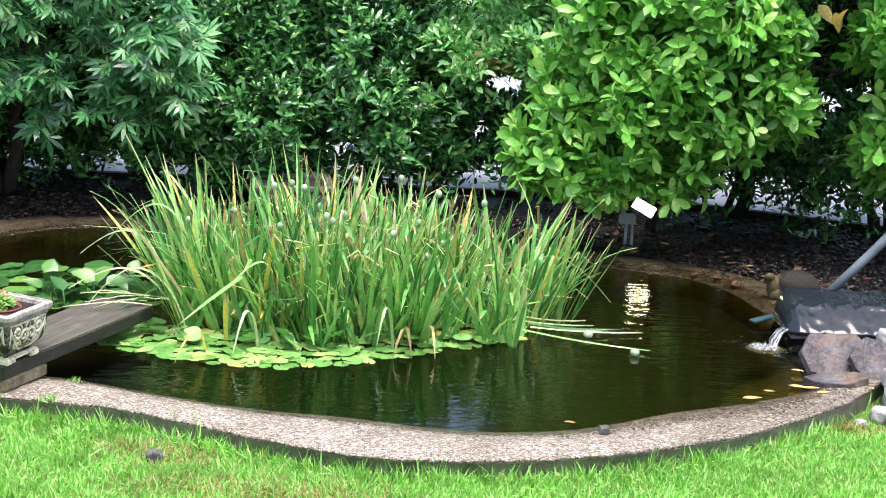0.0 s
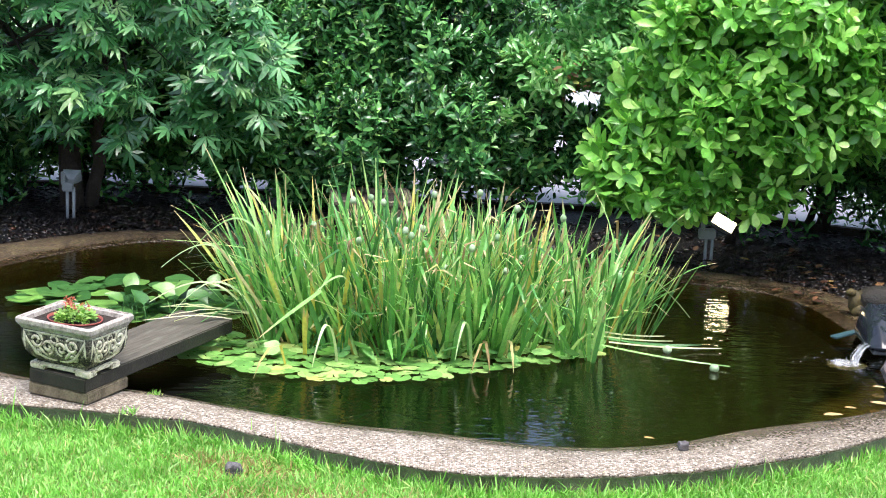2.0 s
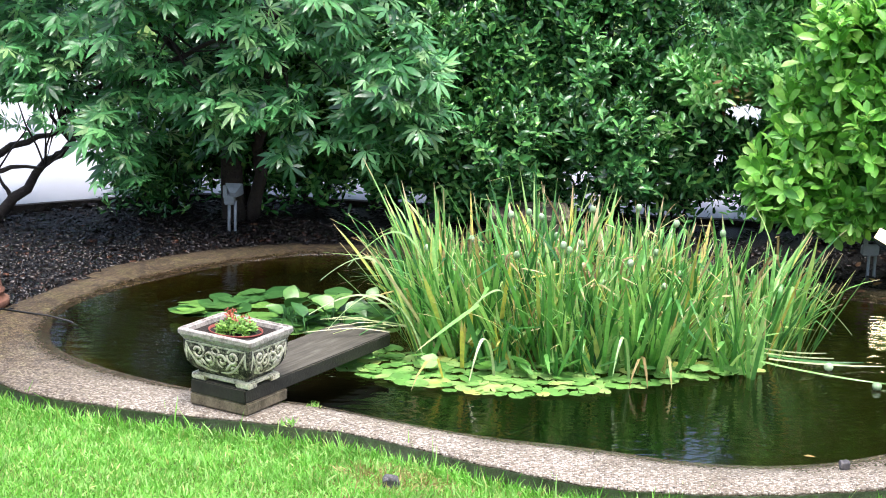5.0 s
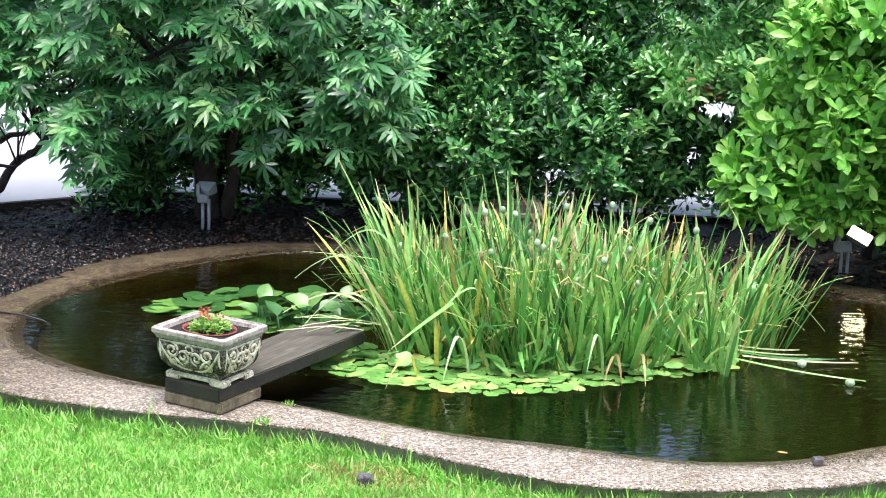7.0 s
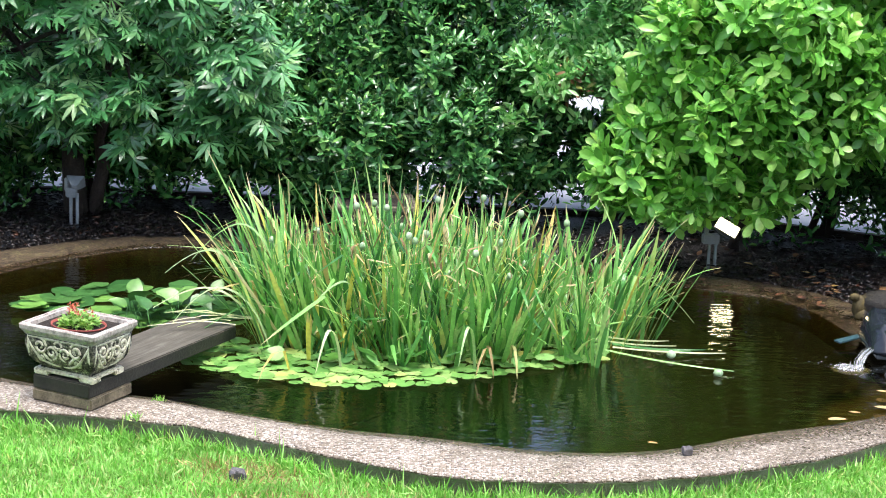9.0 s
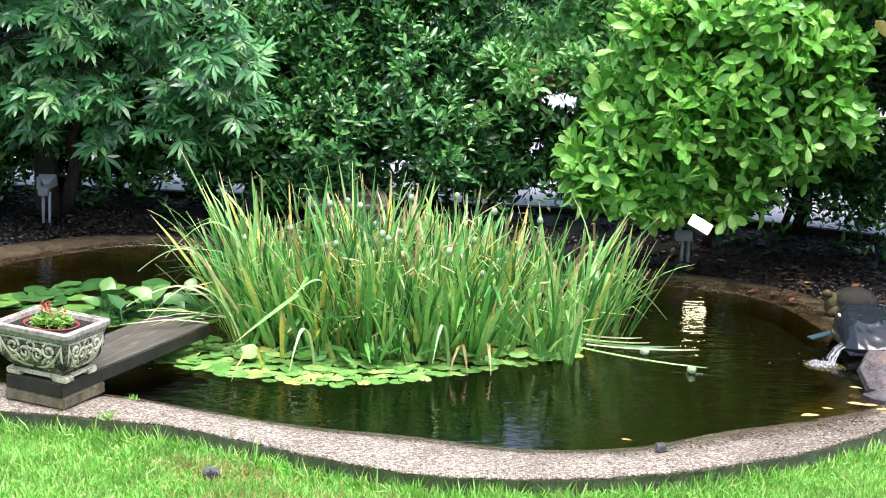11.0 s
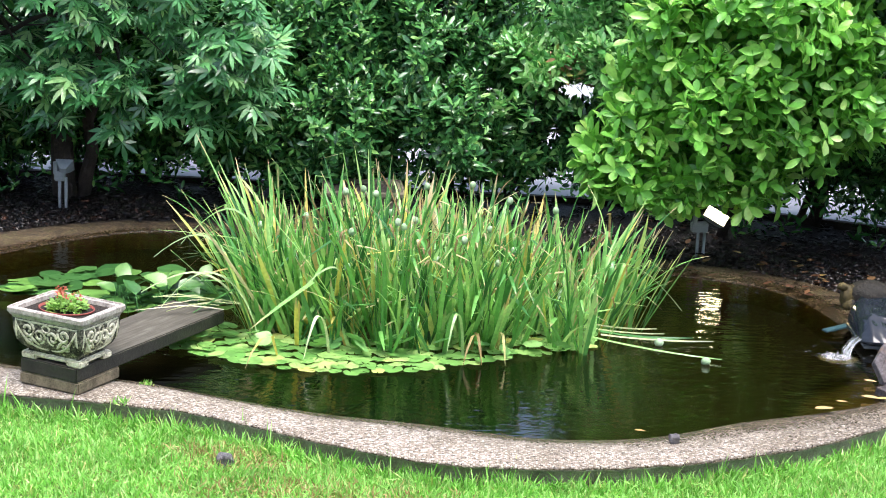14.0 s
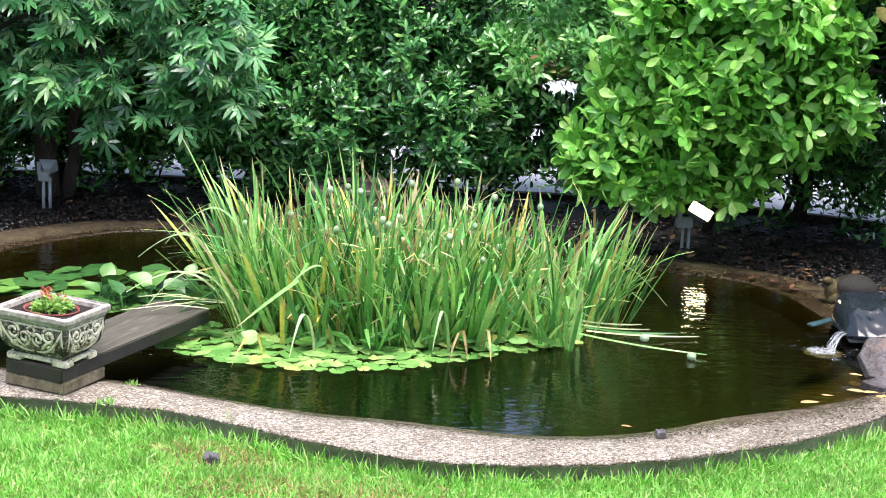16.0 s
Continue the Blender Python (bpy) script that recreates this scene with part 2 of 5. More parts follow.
def split_stone():
    """Layered brown-purple flagstone with dark cracks and rusty patches."""
    m, nt, b = material("flagstone", 0.7, 0.35)
    a, f = grain(nt, 7, 6, 0.7), grain(nt, 45, 4, 0.7)
    s = math_node(nt, "ADD", math_node(nt, "MULTIPLY", a, 0.6), math_node(nt, "MULTIPLY", f, 0.4))
    c = ramp(nt, s, [(0.36, (0.02, 0.016, 0.016)), (0.47, (0.065, 0.055, 0.057)), (0.6, (0.125, 0.117, 0.125)), (0.72, (0.21, 0.2, 0.205))])
    rust = ramp(nt, grain(nt, 5, 5, 0.65), [(0.52, (0, 0, 0)), (0.66, (0.9, 0.9, 0.9))])
    c = mix(nt, rust, c, mix(nt, 0.5, c, (0.24, 0.14, 0.07)))
    crack = ramp(nt, cells(nt, 4.5, "Distance", "DISTANCE_TO_EDGE"), [(0.0, (0.4, 0.4, 0.4)), (0.025, (1, 1, 1))])
    nt.links.new(mix(nt, 0.6, c, crack, "MULTIPLY"), b.inputs["Base Color"])
    bump(nt, b, s, 1.0, 0.02)
    return m


def wet_concrete():
    m, nt, b = material("wet_concrete_drive", 0.6, 0.2)
    a = grain(nt, 0.8, 5)
    f = grain(nt, 90, 3)
    nt.links.new(ramp(nt, a, [(0.3, (0.28, 0.29, 0.315)), (0.7, (0.36, 0.37, 0.4))]), b.inputs["Base Color"])
    nt.links.new(ramp(nt, a, [(0.3, (0.55, 0.55, 0.55)), (0.7, (0.75, 0.75, 0.75))]), b.inputs["Roughness"])
    bump(nt, b, f, 0.2, 0.003)
    return m


def pond_water():
    m = bpy.data.materials.new("pond_water")
    m.use_nodes = True
    nt = m.node_tree
    nt.nodes.remove(nt.nodes["Principled BSDF"])
    tr = nt.nodes.new("ShaderNodeBsdfTransparent")
    tr.inputs[0].default_value = (0.58, 0.53, 0.29, 1)
    gl = nt.nodes.new("ShaderNodeBsdfGlossy")
    gl.inputs["Roughness"].default_value = 0.02
    fr = nt.nodes.new("ShaderNodeFresnel")
    fr.inputs[0].default_value = 1.76
    ms = nt.nodes.new("ShaderNodeMixShader")
    bp = nt.nodes.new("ShaderNodeBump")
    bp.inputs["Strength"].default_value = 0.36
    bp.inputs["Distance"].default_value = 0.015
    h = math_node(nt, "ADD", grain(nt, 8, 2, 0.5, (0.55, 1.8, 1)), math_node(nt, "MULTIPLY", grain(nt, 22, 1), 0.15))
    nt.links.new(h, bp.inputs["Height"])
    nt.links.new(bp.outputs[0], gl.inputs["Normal"])
    nt.links.new(fr.outputs[0], ms.inputs[0])
    nt.links.new(tr.outputs[0], ms.inputs[1])
    nt.links.new(gl.outputs[0], ms.inputs[2])
    nt.links.new(ms.outputs[0], nt.nodes["Material Output"].inputs[0])
    return m


def lamp_glass(name, strength):
    m, nt, b = material(name, 0.3)
    b.inputs["Base Color"].default_value = (0.9, 0.9, 0.85, 1)
    b.inputs["Emission Color"].default_value = (1.0, 0.83, 0.45, 1)
    b.inputs["Emission Strength"].default_value = strength
    return m


def foam():
    m, nt, b = material("splashing_water", 0.15, 0.6)
    b.inputs["Base Color"].default_value = (0.8, 0.84, 0.86, 1)
    b.inputs["Transmission Weight"].default_value = 0.8
    b.inputs["IOR"].default_value = 1.33
    return m


PALE_BLADE = foliage("bleached_blade", [(0.0, (0.3, 0.4, 0.16)), (0.6, (0.46, 0.48, 0.26)), (1.0, (0.56, 0.53, 0.36))], 0.5, 0.25)
ARCH_BLADE = foliage("pale_green_blade", [(0.0, (0.24, 0.42, 0.15)), (0.6, (0.4, 0.56, 0.26)), (1.0, (0.54, 0.6, 0.36))], 0.35, 0.25, 0.5)
MOSSY_STONE = mottled("brown_mossy_stone", (0.03, 0.028, 0.018), (0.17, 0.155, 0.1), 0.85, 20, 80, 0.8, 0.006)
FALLEN_LEAF = foliage("fallen_leaf", [(0.0, (0.48, 0.3, 0.1)), (0.6, (0.58, 0.41, 0.16)), (1.0, (0.64, 0.5, 0.27))], 0.5, 0.2)
BROWN_LEAF = foliage("brown_leaf", [(0.0, (0.05, 0.02, 0.01)), (0.6, (0.13, 0.055, 0.025)), (1.0, (0.26, 0.15, 0.06))], 0.6, 0.1)
RUSTY_LEAF = foliage("rusty_leaf", [(0.0, (0.12, 0.05, 0.02)), (0.5, (0.2, 0.13, 0.045)), (1.0, (0.34, 0.38, 0.1))], 0.5, 0.15)
DEAD_BLADE = foliage("dead_blade", [(0.0, (0.18, 0.12, 0.055)), (0.6, (0.38, 0.28, 0.13)), (1.0, (0.56, 0.48, 0.27))], 0.6, 0.2)
TEAL = mottled("teal_plastic", (0.02, 0.05, 0.06), (0.05, 0.1, 0.11), 0.3, 8, 60, 0.1, 0.002)
STRAW = foliage("dry_grass", [(0.0, (0.28, 0.2, 0.08)), (0.6, (0.42, 0.34, 0.14)), (1.0, (0.5, 0.48, 0.2))], 0.6, 0.2)
# darker copy of the plank's wood, with shade put into the colour
DARK_WOOD = mottled("shaded_dark_timber", (0.007, 0.007, 0.006), (0.036, 0.033, 0.026), 0.6, 8, 60, 0.6, 0.006)
RISER = mottled("damp_concrete", (0.1, 0.09, 0.075), (0.38, 0.345, 0.3), 0.75, 9, 80, 0.8, 0.01)
ROCK, BASIN = split_stone(), pond_floor()
STONE_DARK = lichen_stone("blackened_cast_stone", 0.09, 0.6)
RIM_STONE = mottled("grey_cast_stone", (0.08, 0.068, 0.06), (0.56, 0.51, 0.46), 0.8, 22, 90, 0.6, 0.004)
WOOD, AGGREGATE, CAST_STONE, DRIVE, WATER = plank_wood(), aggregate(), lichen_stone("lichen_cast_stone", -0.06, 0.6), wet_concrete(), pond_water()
LAMP_ON, LAMP_OFF, FOAM = lamp_glass("lamp_glass_lit", 7.0), lamp_glass("lamp_glass_off", 0.0), foam()
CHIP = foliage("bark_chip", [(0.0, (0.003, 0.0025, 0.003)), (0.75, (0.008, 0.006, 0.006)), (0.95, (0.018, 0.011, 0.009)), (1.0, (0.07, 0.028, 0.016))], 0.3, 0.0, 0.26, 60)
# brighter copy of the hedge leaf: light from above put into its colour
LIT_LEAF = foliage("lit_hedge_leaf", [(0.0, (0.05, 0.2, 0.05)), (0.5, (0.18, 0.48, 0.13)), (1.0, (0.42, 0.66, 0.3))], 0.27, 0.28, 0.6, 30)
FLOWER = foliage("coral_flower", [(0.0, (0.5, 0.1, 0.06)), (1.0, (0.65, 0.25, 0.2))], 0.6, 0.2)
POT_LEAF = foliage("bedding_leaf", [(0.0, (0.14, 0.32, 0.06)), (1.0, (0.34, 0.54, 0.14))], 0.5, 0.3)


# ---- mesh helpers ----
def thing(name, loc=(0, 0, 0)):
    ob = new(name)
    ob.location = loc
    ob.empty_display_size = 0.1
    return ob


def under(ob, parent):
    ob.parent = parent
    if parent.type == "EMPTY":
        ob.matrix_parent_inverse = Matrix.Translation(-parent.location)
    return ob


def mesh_of(name, verts, faces, mat, smooth=False, along=None):
    me = bpy.data.meshes.new(name)
    me.from_pydata([tuple(v) for v in verts], [], [tuple(f) for f in faces])
    me.materials.append(mat)
    if smooth:
        me.shade_smooth()
    if along is not None:
        a = me.attributes.new("along", "FLOAT", "POINT")
        a.data.foreach_set("value", np.asarray(along, dtype=np.float32))
    return me


def part(name, bm, mat, parent=None, label="", smooth=False):
    me = bpy.data.meshes.new(name)
    bm.normal_update()
    bm.to_mesh(me)
    bm.free()
    me.materials.append(mat)
    if smooth:
        me.shade_smooth()
    ob = new(name, me)
    if parent:
        under(ob, parent)
    return tagged(ob, label)


def box(sx, sy, sz, at=(0, 0, 0), bevel=0.0, m=None):
    bm = bmesh.new()
    bmesh.ops.create_cube(bm, size=1, matrix=Matrix.Translation(at) @ Matrix.Diagonal((sx, sy, sz, 1)))
    if bevel:
        bmesh.ops.bevel(bm, geom=bm.edges[:], offset=bevel, segments=2, affect="EDGES")
    if m:
        bmesh.ops.transform(bm, matrix=m, verts=bm.verts)
    return bm


def tube_data(points, radii, sides=7):
    pts = [Vector(p) for p in points]
    verts, faces = [], []
    for i, p in enumerate(pts):
        d = (pts[min(i + 1, len(pts) - 1)] - pts[max(i - 1, 0)]).normalized()
        u = d.cross(Vector((0, 0, 1)) if abs(d.z) < 0.95 else Vector((1, 0, 0))).normalized()
        v = d.cross(u)
        for k in range(sides):
            a = 2 * math.pi * k / sides
            verts.append(p + radii[i] * (u * math.cos(a) + v * math.sin(a)))
    for i in range(len(pts) - 1):
        for k in range(sides):
            faces.append((i * sides + k, i * sides + (k + 1) % sides, (i + 1) * sides + (k + 1) % sides, (i + 1) * sides + k))
    faces.append(tuple(range(sides))[::-1])
    faces.append(tuple(range((len(pts) - 1) * sides, len(pts) * sides)))
    return verts, faces


def tube(name, points, radii, mat, parent=None, sides=7, label=""):
    ob = new(name, mesh_of(name, *tube_data(points, radii, sides), mat, True))
    if parent:
        under(ob, parent)
    return tagged(ob, label)


def bend(a, b, sag, n=6, wob=0.0, rng=random):
    """Points of a limb from a to b, bowed by sag upwards and a little crooked."""
    a, b = Vector(a), Vector(b)
    out = []
    for i in range(n + 1):
        s = i / n
        p = a.lerp(b, s) + Vector((0, 0, sag * math.sin(math.pi * s)))
        if 0 < i < n:
            p += Vector((rng.uniform(-wob, wob), rng.uniform(-wob, wob), rng.uniform(-wob, wob)))
        out.append(p)
    return out


def bases(place, ahead, up, size):
    """4 x 4 poses: y along 'ahead', z near 'up'."""
    y = ahead / np.linalg.norm(ahead, axis=1, keepdims=True)
    x = np.cross(y, up)
    x /= np.linalg.norm(x, axis=1, keepdims=True) + 1e-9
    z = np.cross(x, y)
    m = np.zeros((len(place), 4, 4))
    s = np.asarray(size, float).reshape(len(place), -1)
    if s.shape[1] == 1:
        s = np.repeat(s, 3, axis=1)
    m[:, :3, 0], m[:, :3, 1], m[:, :3, 2] = x * s[:, :1], y * s[:, 1:2], z * s[:, 2:]
    m[:, :3, 3], m[:, 3, 3] = place, 1
    return m


def scatter(templates, poses, mat, parent, joined, pieces=0, piece="leaf", label=""):
    """Copies of small templates (verts, faces, along): the first as objects of their own, the rest joined into one mesh."""
    kind_of = np.arange(len(poses)) * 7919 % len(templates)
    meshes = [mesh_of(piece, v, f, mat, True, al) for v, f, al in templates]
    for i in range(min(pieces, len(poses))):
        ob = new(piece, meshes[kind_of[i]])
        ob.matrix_basis = Matrix(poses[i].tolist())
        if parent:
            under(ob, parent)
    verts, along, loops, sizes, off = [], [], [], [], 0
    for k, (v, f, al) in enumerate(templates):
        ids = np.nonzero((kind_of == k) & (np.arange(len(poses)) >= pieces))[0]
        if not len(ids):
            continue
        v4 = np.c_[np.asarray(v, float), np.ones(len(v))]
        w = np.einsum("nij,kj->nki", poses[ids], v4)[:, :, :3]
        verts.append(w.reshape(-1, 3))
        along.append(np.tile(np.asarray(al, float), len(ids)))
        flat = np.array([i for q in f for i in q])
        loops.append((flat[None, :] + off + (np.arange(len(ids)) * len(v))[:, None]).ravel())
        sizes.append(np.tile([len(q) for q in f], len(ids)))
        off += len(v) * len(ids)
    if not verts:
        return None
    verts, along, loops, sizes = (np.concatenate(q) for q in (verts, along, loops, sizes))
    me = bpy.data.meshes.new(joined)
    me.vertices.add(len(verts))
    me.vertices.foreach_set("co", verts.ravel())
    me.loops.add(len(loops))
    me.loops.foreach_set("vertex_index", loops.astype(np.int32))
    me.polygons.add(len(sizes))
    me.polygons.foreach_set("loop_start", np.r_[0, np.cumsum(sizes)[:-1]].astype(np.int32))
    me.update(calc_edges=True)
    me.attributes.new("along", "FLOAT", "POINT").data.foreach_set("value", along.astype(np.float32))
    me.materials.append(mat)
    me.shade_smooth()
    ob = new(joined, me)
    if parent:
        under(ob, parent)
    return tagged(ob, label, kind="stuff")


def leaf_shape(width, belly=0.5, droop=0.15, fold=0.12, n=4, blunt=0.8):
    """A leaf one unit long: pointed, widest at 'belly', folded along its rib and drooping."""
    verts, faces, along = [], [], []
    for i in range(n + 1):
        s = i / n
        w = width * 0.5 * (math.sin(math.pi * s ** (math.log(0.5) / math.log(belly))) ** blunt if 0 < i < n else 0.03)
        z = -droop * s * s
        verts += [(-w, s, z + fold * w * 2), (0, s, z), (w, s, z + fold * w * 2)]
        along += [s * 0.9] * 3
    for i in range(n):
        a, b = 3 * i, 3 * i + 3
        faces += [(a, a + 1, b + 1, b), (a + 1, a + 2, b + 2, b + 1)]
    return verts, faces, along


def palmate_shape(lobes, spread, width, rng):
    """A palmate leaf: long lance-shaped lobes from one point, the middle one longest, all drooping at their ends."""
    verts, faces, along = [(0, 0, 0)], [], [0.0]
    for k in range(lobes):
        f = k / (lobes - 1) * 2 - 1
        a = f * spread + rng.uniform(-0.1, 0.1)
        ln = (1.0 - 0.5 * abs(f) ** 1.5) * rng.uniform(0.88, 1.05)
        d, e = (math.sin(a), math.cos(a)), (math.cos(a), -math.sin(a))
        base = len(verts)
        sag = rng.uniform(0.1, 0.36)
        for s, w in ((0.25, 0.5), (0.5, 1.0), (0.75, 0.7), (1.0, 0.03)):
            z = -sag * s * s * ln
            for side in (-1, 1):
                verts.append((d[0] * s * ln + e[0] * side * w * width * ln, d[1] * s * ln + e[1] * side * w * width * ln, z + 0.02 * side))
                along.append(s * 0.9)
        faces.append((0, base + 1, base))
        faces += [(base + i, base + i + 1, base + i + 3, base + i + 2) for i in (0, 2, 4)]
    return verts, faces, along

def blade_shape(rng, curve, kink=None, n=9):
    """A sword-shaped leaf one unit long, standing in +z, bowing towards +y; kink: where it is broken over."""
    verts, faces, along = [], [], []
    p, ang = Vector((0, 0, 0)), 0.0
    for i in range(n + 1):
        s = i / n
        w = 0.5 * min(1.0, 0.7 + s) * (1.0 if s < 0.6 else max(0.04, 1 - ((s - 0.6) / 0.4) ** 2.2))
        verts += [(-w, p.y, p.z), (0, p.y - 0.004, p.z), (w, p.y, p.z)]
        along += [s] * 3
        ang += curve * 2 * s / n
        if kink and kink <= s < kink + 1.0 / n:
            ang += rng.uniform(1.1, 1.9)
        p = p + Vector((0, math.sin(ang), math.cos(ang))) / n
    for i in range(n):
        a, b = 3 * i, 3 * i + 3
        faces += [(a, a + 1, b + 1, b), (a + 1, a + 2, b + 2, b + 1)]
    return verts, faces, along


def rounded_rock(rng, sx, sy, sz, rough=0.18, detail=2, facets=True):
    bm = bmesh.new()
    bmesh.ops.create_icosphere(bm, subdivisions=detail, radius=1)
    o = Vector((rng.uniform(0, 50), rng.uniform(0, 50), rng.uniform(0, 50)))
    for v in bm.verts:
        c = v.co.copy()
        k = max(abs(c.x), abs(c.y), abs(c.z))
        c = c.lerp(c / k, 0.55) if facets else c
        c *= 1 + rough * (noise.noise(c * 1.4 + o) + 0.4 * noise.noise(c * 4 + o))
        v.co = Vector((c.x * sx, c.y * sy, c.z * sz))
    return bm


# ---- pond, coping, ground ----
# rows: water's edge x, y and the coping's outer edge x, y, once round the pond
POND = [(-1.92, 13.79, -1.94, 14.04), (-2.6, 13.47, -2.7, 13.84), (-3.2, 12.75, -3.48, 13.15), (-3.5, 12.18, -3.72, 12.5),
        (-3.55, 11.71, -3.95, 11.75), (-3.4, 11.18, -3.85, 10.85), (-3.01, 10.8, -3.35, 10.2), (-2.4, 10.47, -2.55, 9.96),
        (-1.66, 10.29, -1.77, 9.84), (-1.2, 10.1, -1.26, 9.73), (-0.67, 9.91, -0.63, 9.41), (-0.05, 9.8, -0.04, 9.17),
        (0.55, 9.66, 0.53, 9.14), (1.14, 9.75, 1.1, 9.25), (1.7, 10.08, 1.62, 9.45), (2.2, 10.32, 2.2, 9.8),
        (2.6, 10.62, 2.86, 10.44), (2.76, 11.3, 3.2, 11.2), (2.6, 12.2, 2.95, 12.35), (2.35, 12.85, 2.57, 13.08),
        (1.78, 13.16, 1.8, 13.48), (0.0, 13.6, 0.0, 13.9)]
COPING_TOP, WATER_Z, LAWN_Z = 0.028, 0.0, -0.1


def closed_curve(points, per=10):
    """A smooth closed curve through the points."""
    p = np.array(points, float)
    out = []
    for i in range(len(p)):
        a, b, c, d = p[i - 1], p[i], p[(i + 1) % len(p)], p[(i + 2) % len(p)]
        for k in range(per):
            s = k / per
            out.append(0.5 * (2 * b + (c - a) * s + (2 * a - 5 * b + 4 * c - d) * s * s + (3 * b - a - 3 * c + d) * s ** 3))
    return np.array(out)


INNER = closed_curve([q[:2] for q in POND])
OUTER = closed_curve([q[2:] for q in POND])
RING = len(INNER)


def rings(name, loops, mat, smooth=True, cap=False):
    """A skin over closed loops of equal length (x, y, z)."""
    n = len(loops[0])
    verts = np.concatenate(loops)
    faces = []
    for i in range(len(loops) - 1):
        for k in range(n):
            k2 = (k + 1) % n
            faces.append((i * n + k, (i + 1) * n + k, (i + 1) * n + k2, i * n + k2))
    if cap:
        faces.append(tuple(range((len(loops) - 1) * n, len(loops) * n)))
    me = mesh_of(name, verts, faces, mat, smooth)
    if sum(p.normal.z * p.area for p in me.polygons) < 0:
        me.flip_normals()
    return new(name, me)


def lift(xy, z):
    return np.c_[xy, np.full(len(xy), z) if np.isscalar(z) else z]


def bed_height(x, y):
    """Lawn before the pond, a bed that rises gently to the drive behind it."""
    s = np.clip((np.asarray(y) - 10.3) / 1.2, 0, 1)
    r = np.clip((np.asarray(y) - 13.5) / 1.5, 0, 1)
    return LAWN_Z + s * s * (3 - 2 * s) * 0.105 + r * 0.07


rng = random.Random(5)
nrm = OUTER - INNER
wob = np.array([noise.noise(Vector((p[0] * 9, p[1] * 9, 0))) for p in OUTER])
OUTER_R = OUTER + nrm / np.linalg.norm(nrm, axis=1, keepdims=True) * wob[:, None] * 0.022
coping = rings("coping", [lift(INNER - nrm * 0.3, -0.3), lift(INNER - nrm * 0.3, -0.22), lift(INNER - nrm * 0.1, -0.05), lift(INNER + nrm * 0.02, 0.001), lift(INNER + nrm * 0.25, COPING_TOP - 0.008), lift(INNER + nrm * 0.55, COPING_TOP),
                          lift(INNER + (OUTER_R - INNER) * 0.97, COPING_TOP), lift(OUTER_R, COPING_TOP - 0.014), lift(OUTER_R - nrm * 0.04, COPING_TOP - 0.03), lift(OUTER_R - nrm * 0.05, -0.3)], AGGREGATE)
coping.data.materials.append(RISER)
for k, pl in enumerate(coping.data.polygons):
    if k // RING == 0 or k // RING >= 7:
        pl.material_index = 1
tagged(coping, "pinkish exposed aggregate concrete coping round a pond", "coping", kind="structure")
centre = np.array([-0.4, 11.8])
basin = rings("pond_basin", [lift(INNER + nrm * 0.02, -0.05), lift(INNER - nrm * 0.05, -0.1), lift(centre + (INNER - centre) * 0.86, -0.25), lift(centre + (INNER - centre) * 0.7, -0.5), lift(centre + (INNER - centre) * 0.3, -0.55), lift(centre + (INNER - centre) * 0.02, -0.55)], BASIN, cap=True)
tagged(basin, "dark concrete pond basin, painted darker with depth", "pond basin", kind="structure")
water = rings("water", [lift(INNER + nrm * 0.12, WATER_Z), lift(centre + (INNER - centre) * 0.5, WATER_Z), lift(centre + (INNER - centre) * 0.02, WATER_Z)], WATER, cap=True)
tagged(water, "dark green still pond water with ripples", "water", kind="structure")

loops, reach = [lift(OUTER - nrm * 0.1, bed_height(*(OUTER - nrm * 0.1).T))], [0.15, 0.35, 0.6, 0.9, 1.3, 1.8, 2.5, 3.5, 5, 8, 14, 30, 90, 400, 1500]
away = OUTER - centre
away /= np.linalg.norm(away, axis=1, keepdims=True)
for d in reach:
    q = OUTER + away * d
    z = bed_height(q[:, 0], q[:, 1]) - np.where((q[:, 1] > 15.6) & (q[:, 1] < 21), 0.05, 0)
    loops.append(lift(q, np.where(q[:, 1] > 10.6, z, LAWN_Z)))
ground = rings("ground", loops, LAWN)
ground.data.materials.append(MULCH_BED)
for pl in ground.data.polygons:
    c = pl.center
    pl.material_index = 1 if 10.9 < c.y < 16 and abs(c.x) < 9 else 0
tagged(ground, "lawn and mulched beds reaching into the distance", "ground", kind="structure")


def drive_edge(x):
    return 15.16 - 0.03 * x - 0.55 * np.clip((-3.3 - x), 0, 3) ** 1.2 - 0.36 * np.clip(x - 2.1, 0, 5)


xs = np.linspace(-14, 14, 57)
dv, df = [], []
for x in xs:
    e = drive_edge(x)
    for y in np.linspace(e, 21.6, 8):
        dv.append((x, y, 0.085))
for i in range(56):
    for k in range(7):
        df.append((i * 8 + k, (i + 1) * 8 + k, (i + 1) * 8 + k + 1, i * 8 + k + 1))
drive = tagged(new("driveway", mesh_of("driveway", dv, df, DRIVE)), "pale wet concrete driveway behind the hedge", "driveway", kind="structure")
kv, kf = [], []
for x in xs:
    e = drive_edge(x)
    kv += [(x, e - 0.07, -0.05), (x, e - 0.07, 0.12), (x, e - 0.005, 0.12), (x, e - 0.005, -0.05)]
for i in range(56):
    for k in range(3):
        kf.append((4 * i + k, 4 * i + k + 1, 4 * i + 4 + k + 1, 4 * i + 4 + k)[::-1])
tagged(new("kerb", mesh_of("kerb", kv, kf, BARK)), "dark timber edging along the driveway", "kerb", kind="structure")


# added wall, out of view behind the camera, that blocks low sky light
wall = part("wall_house", box(30, 0.3, 6.4, (0, -2.2, 3.1), 0.02), RISER)
tagged(wall, "plain unseen wall added behind the camera to block low sky", "wall", kind="structure")


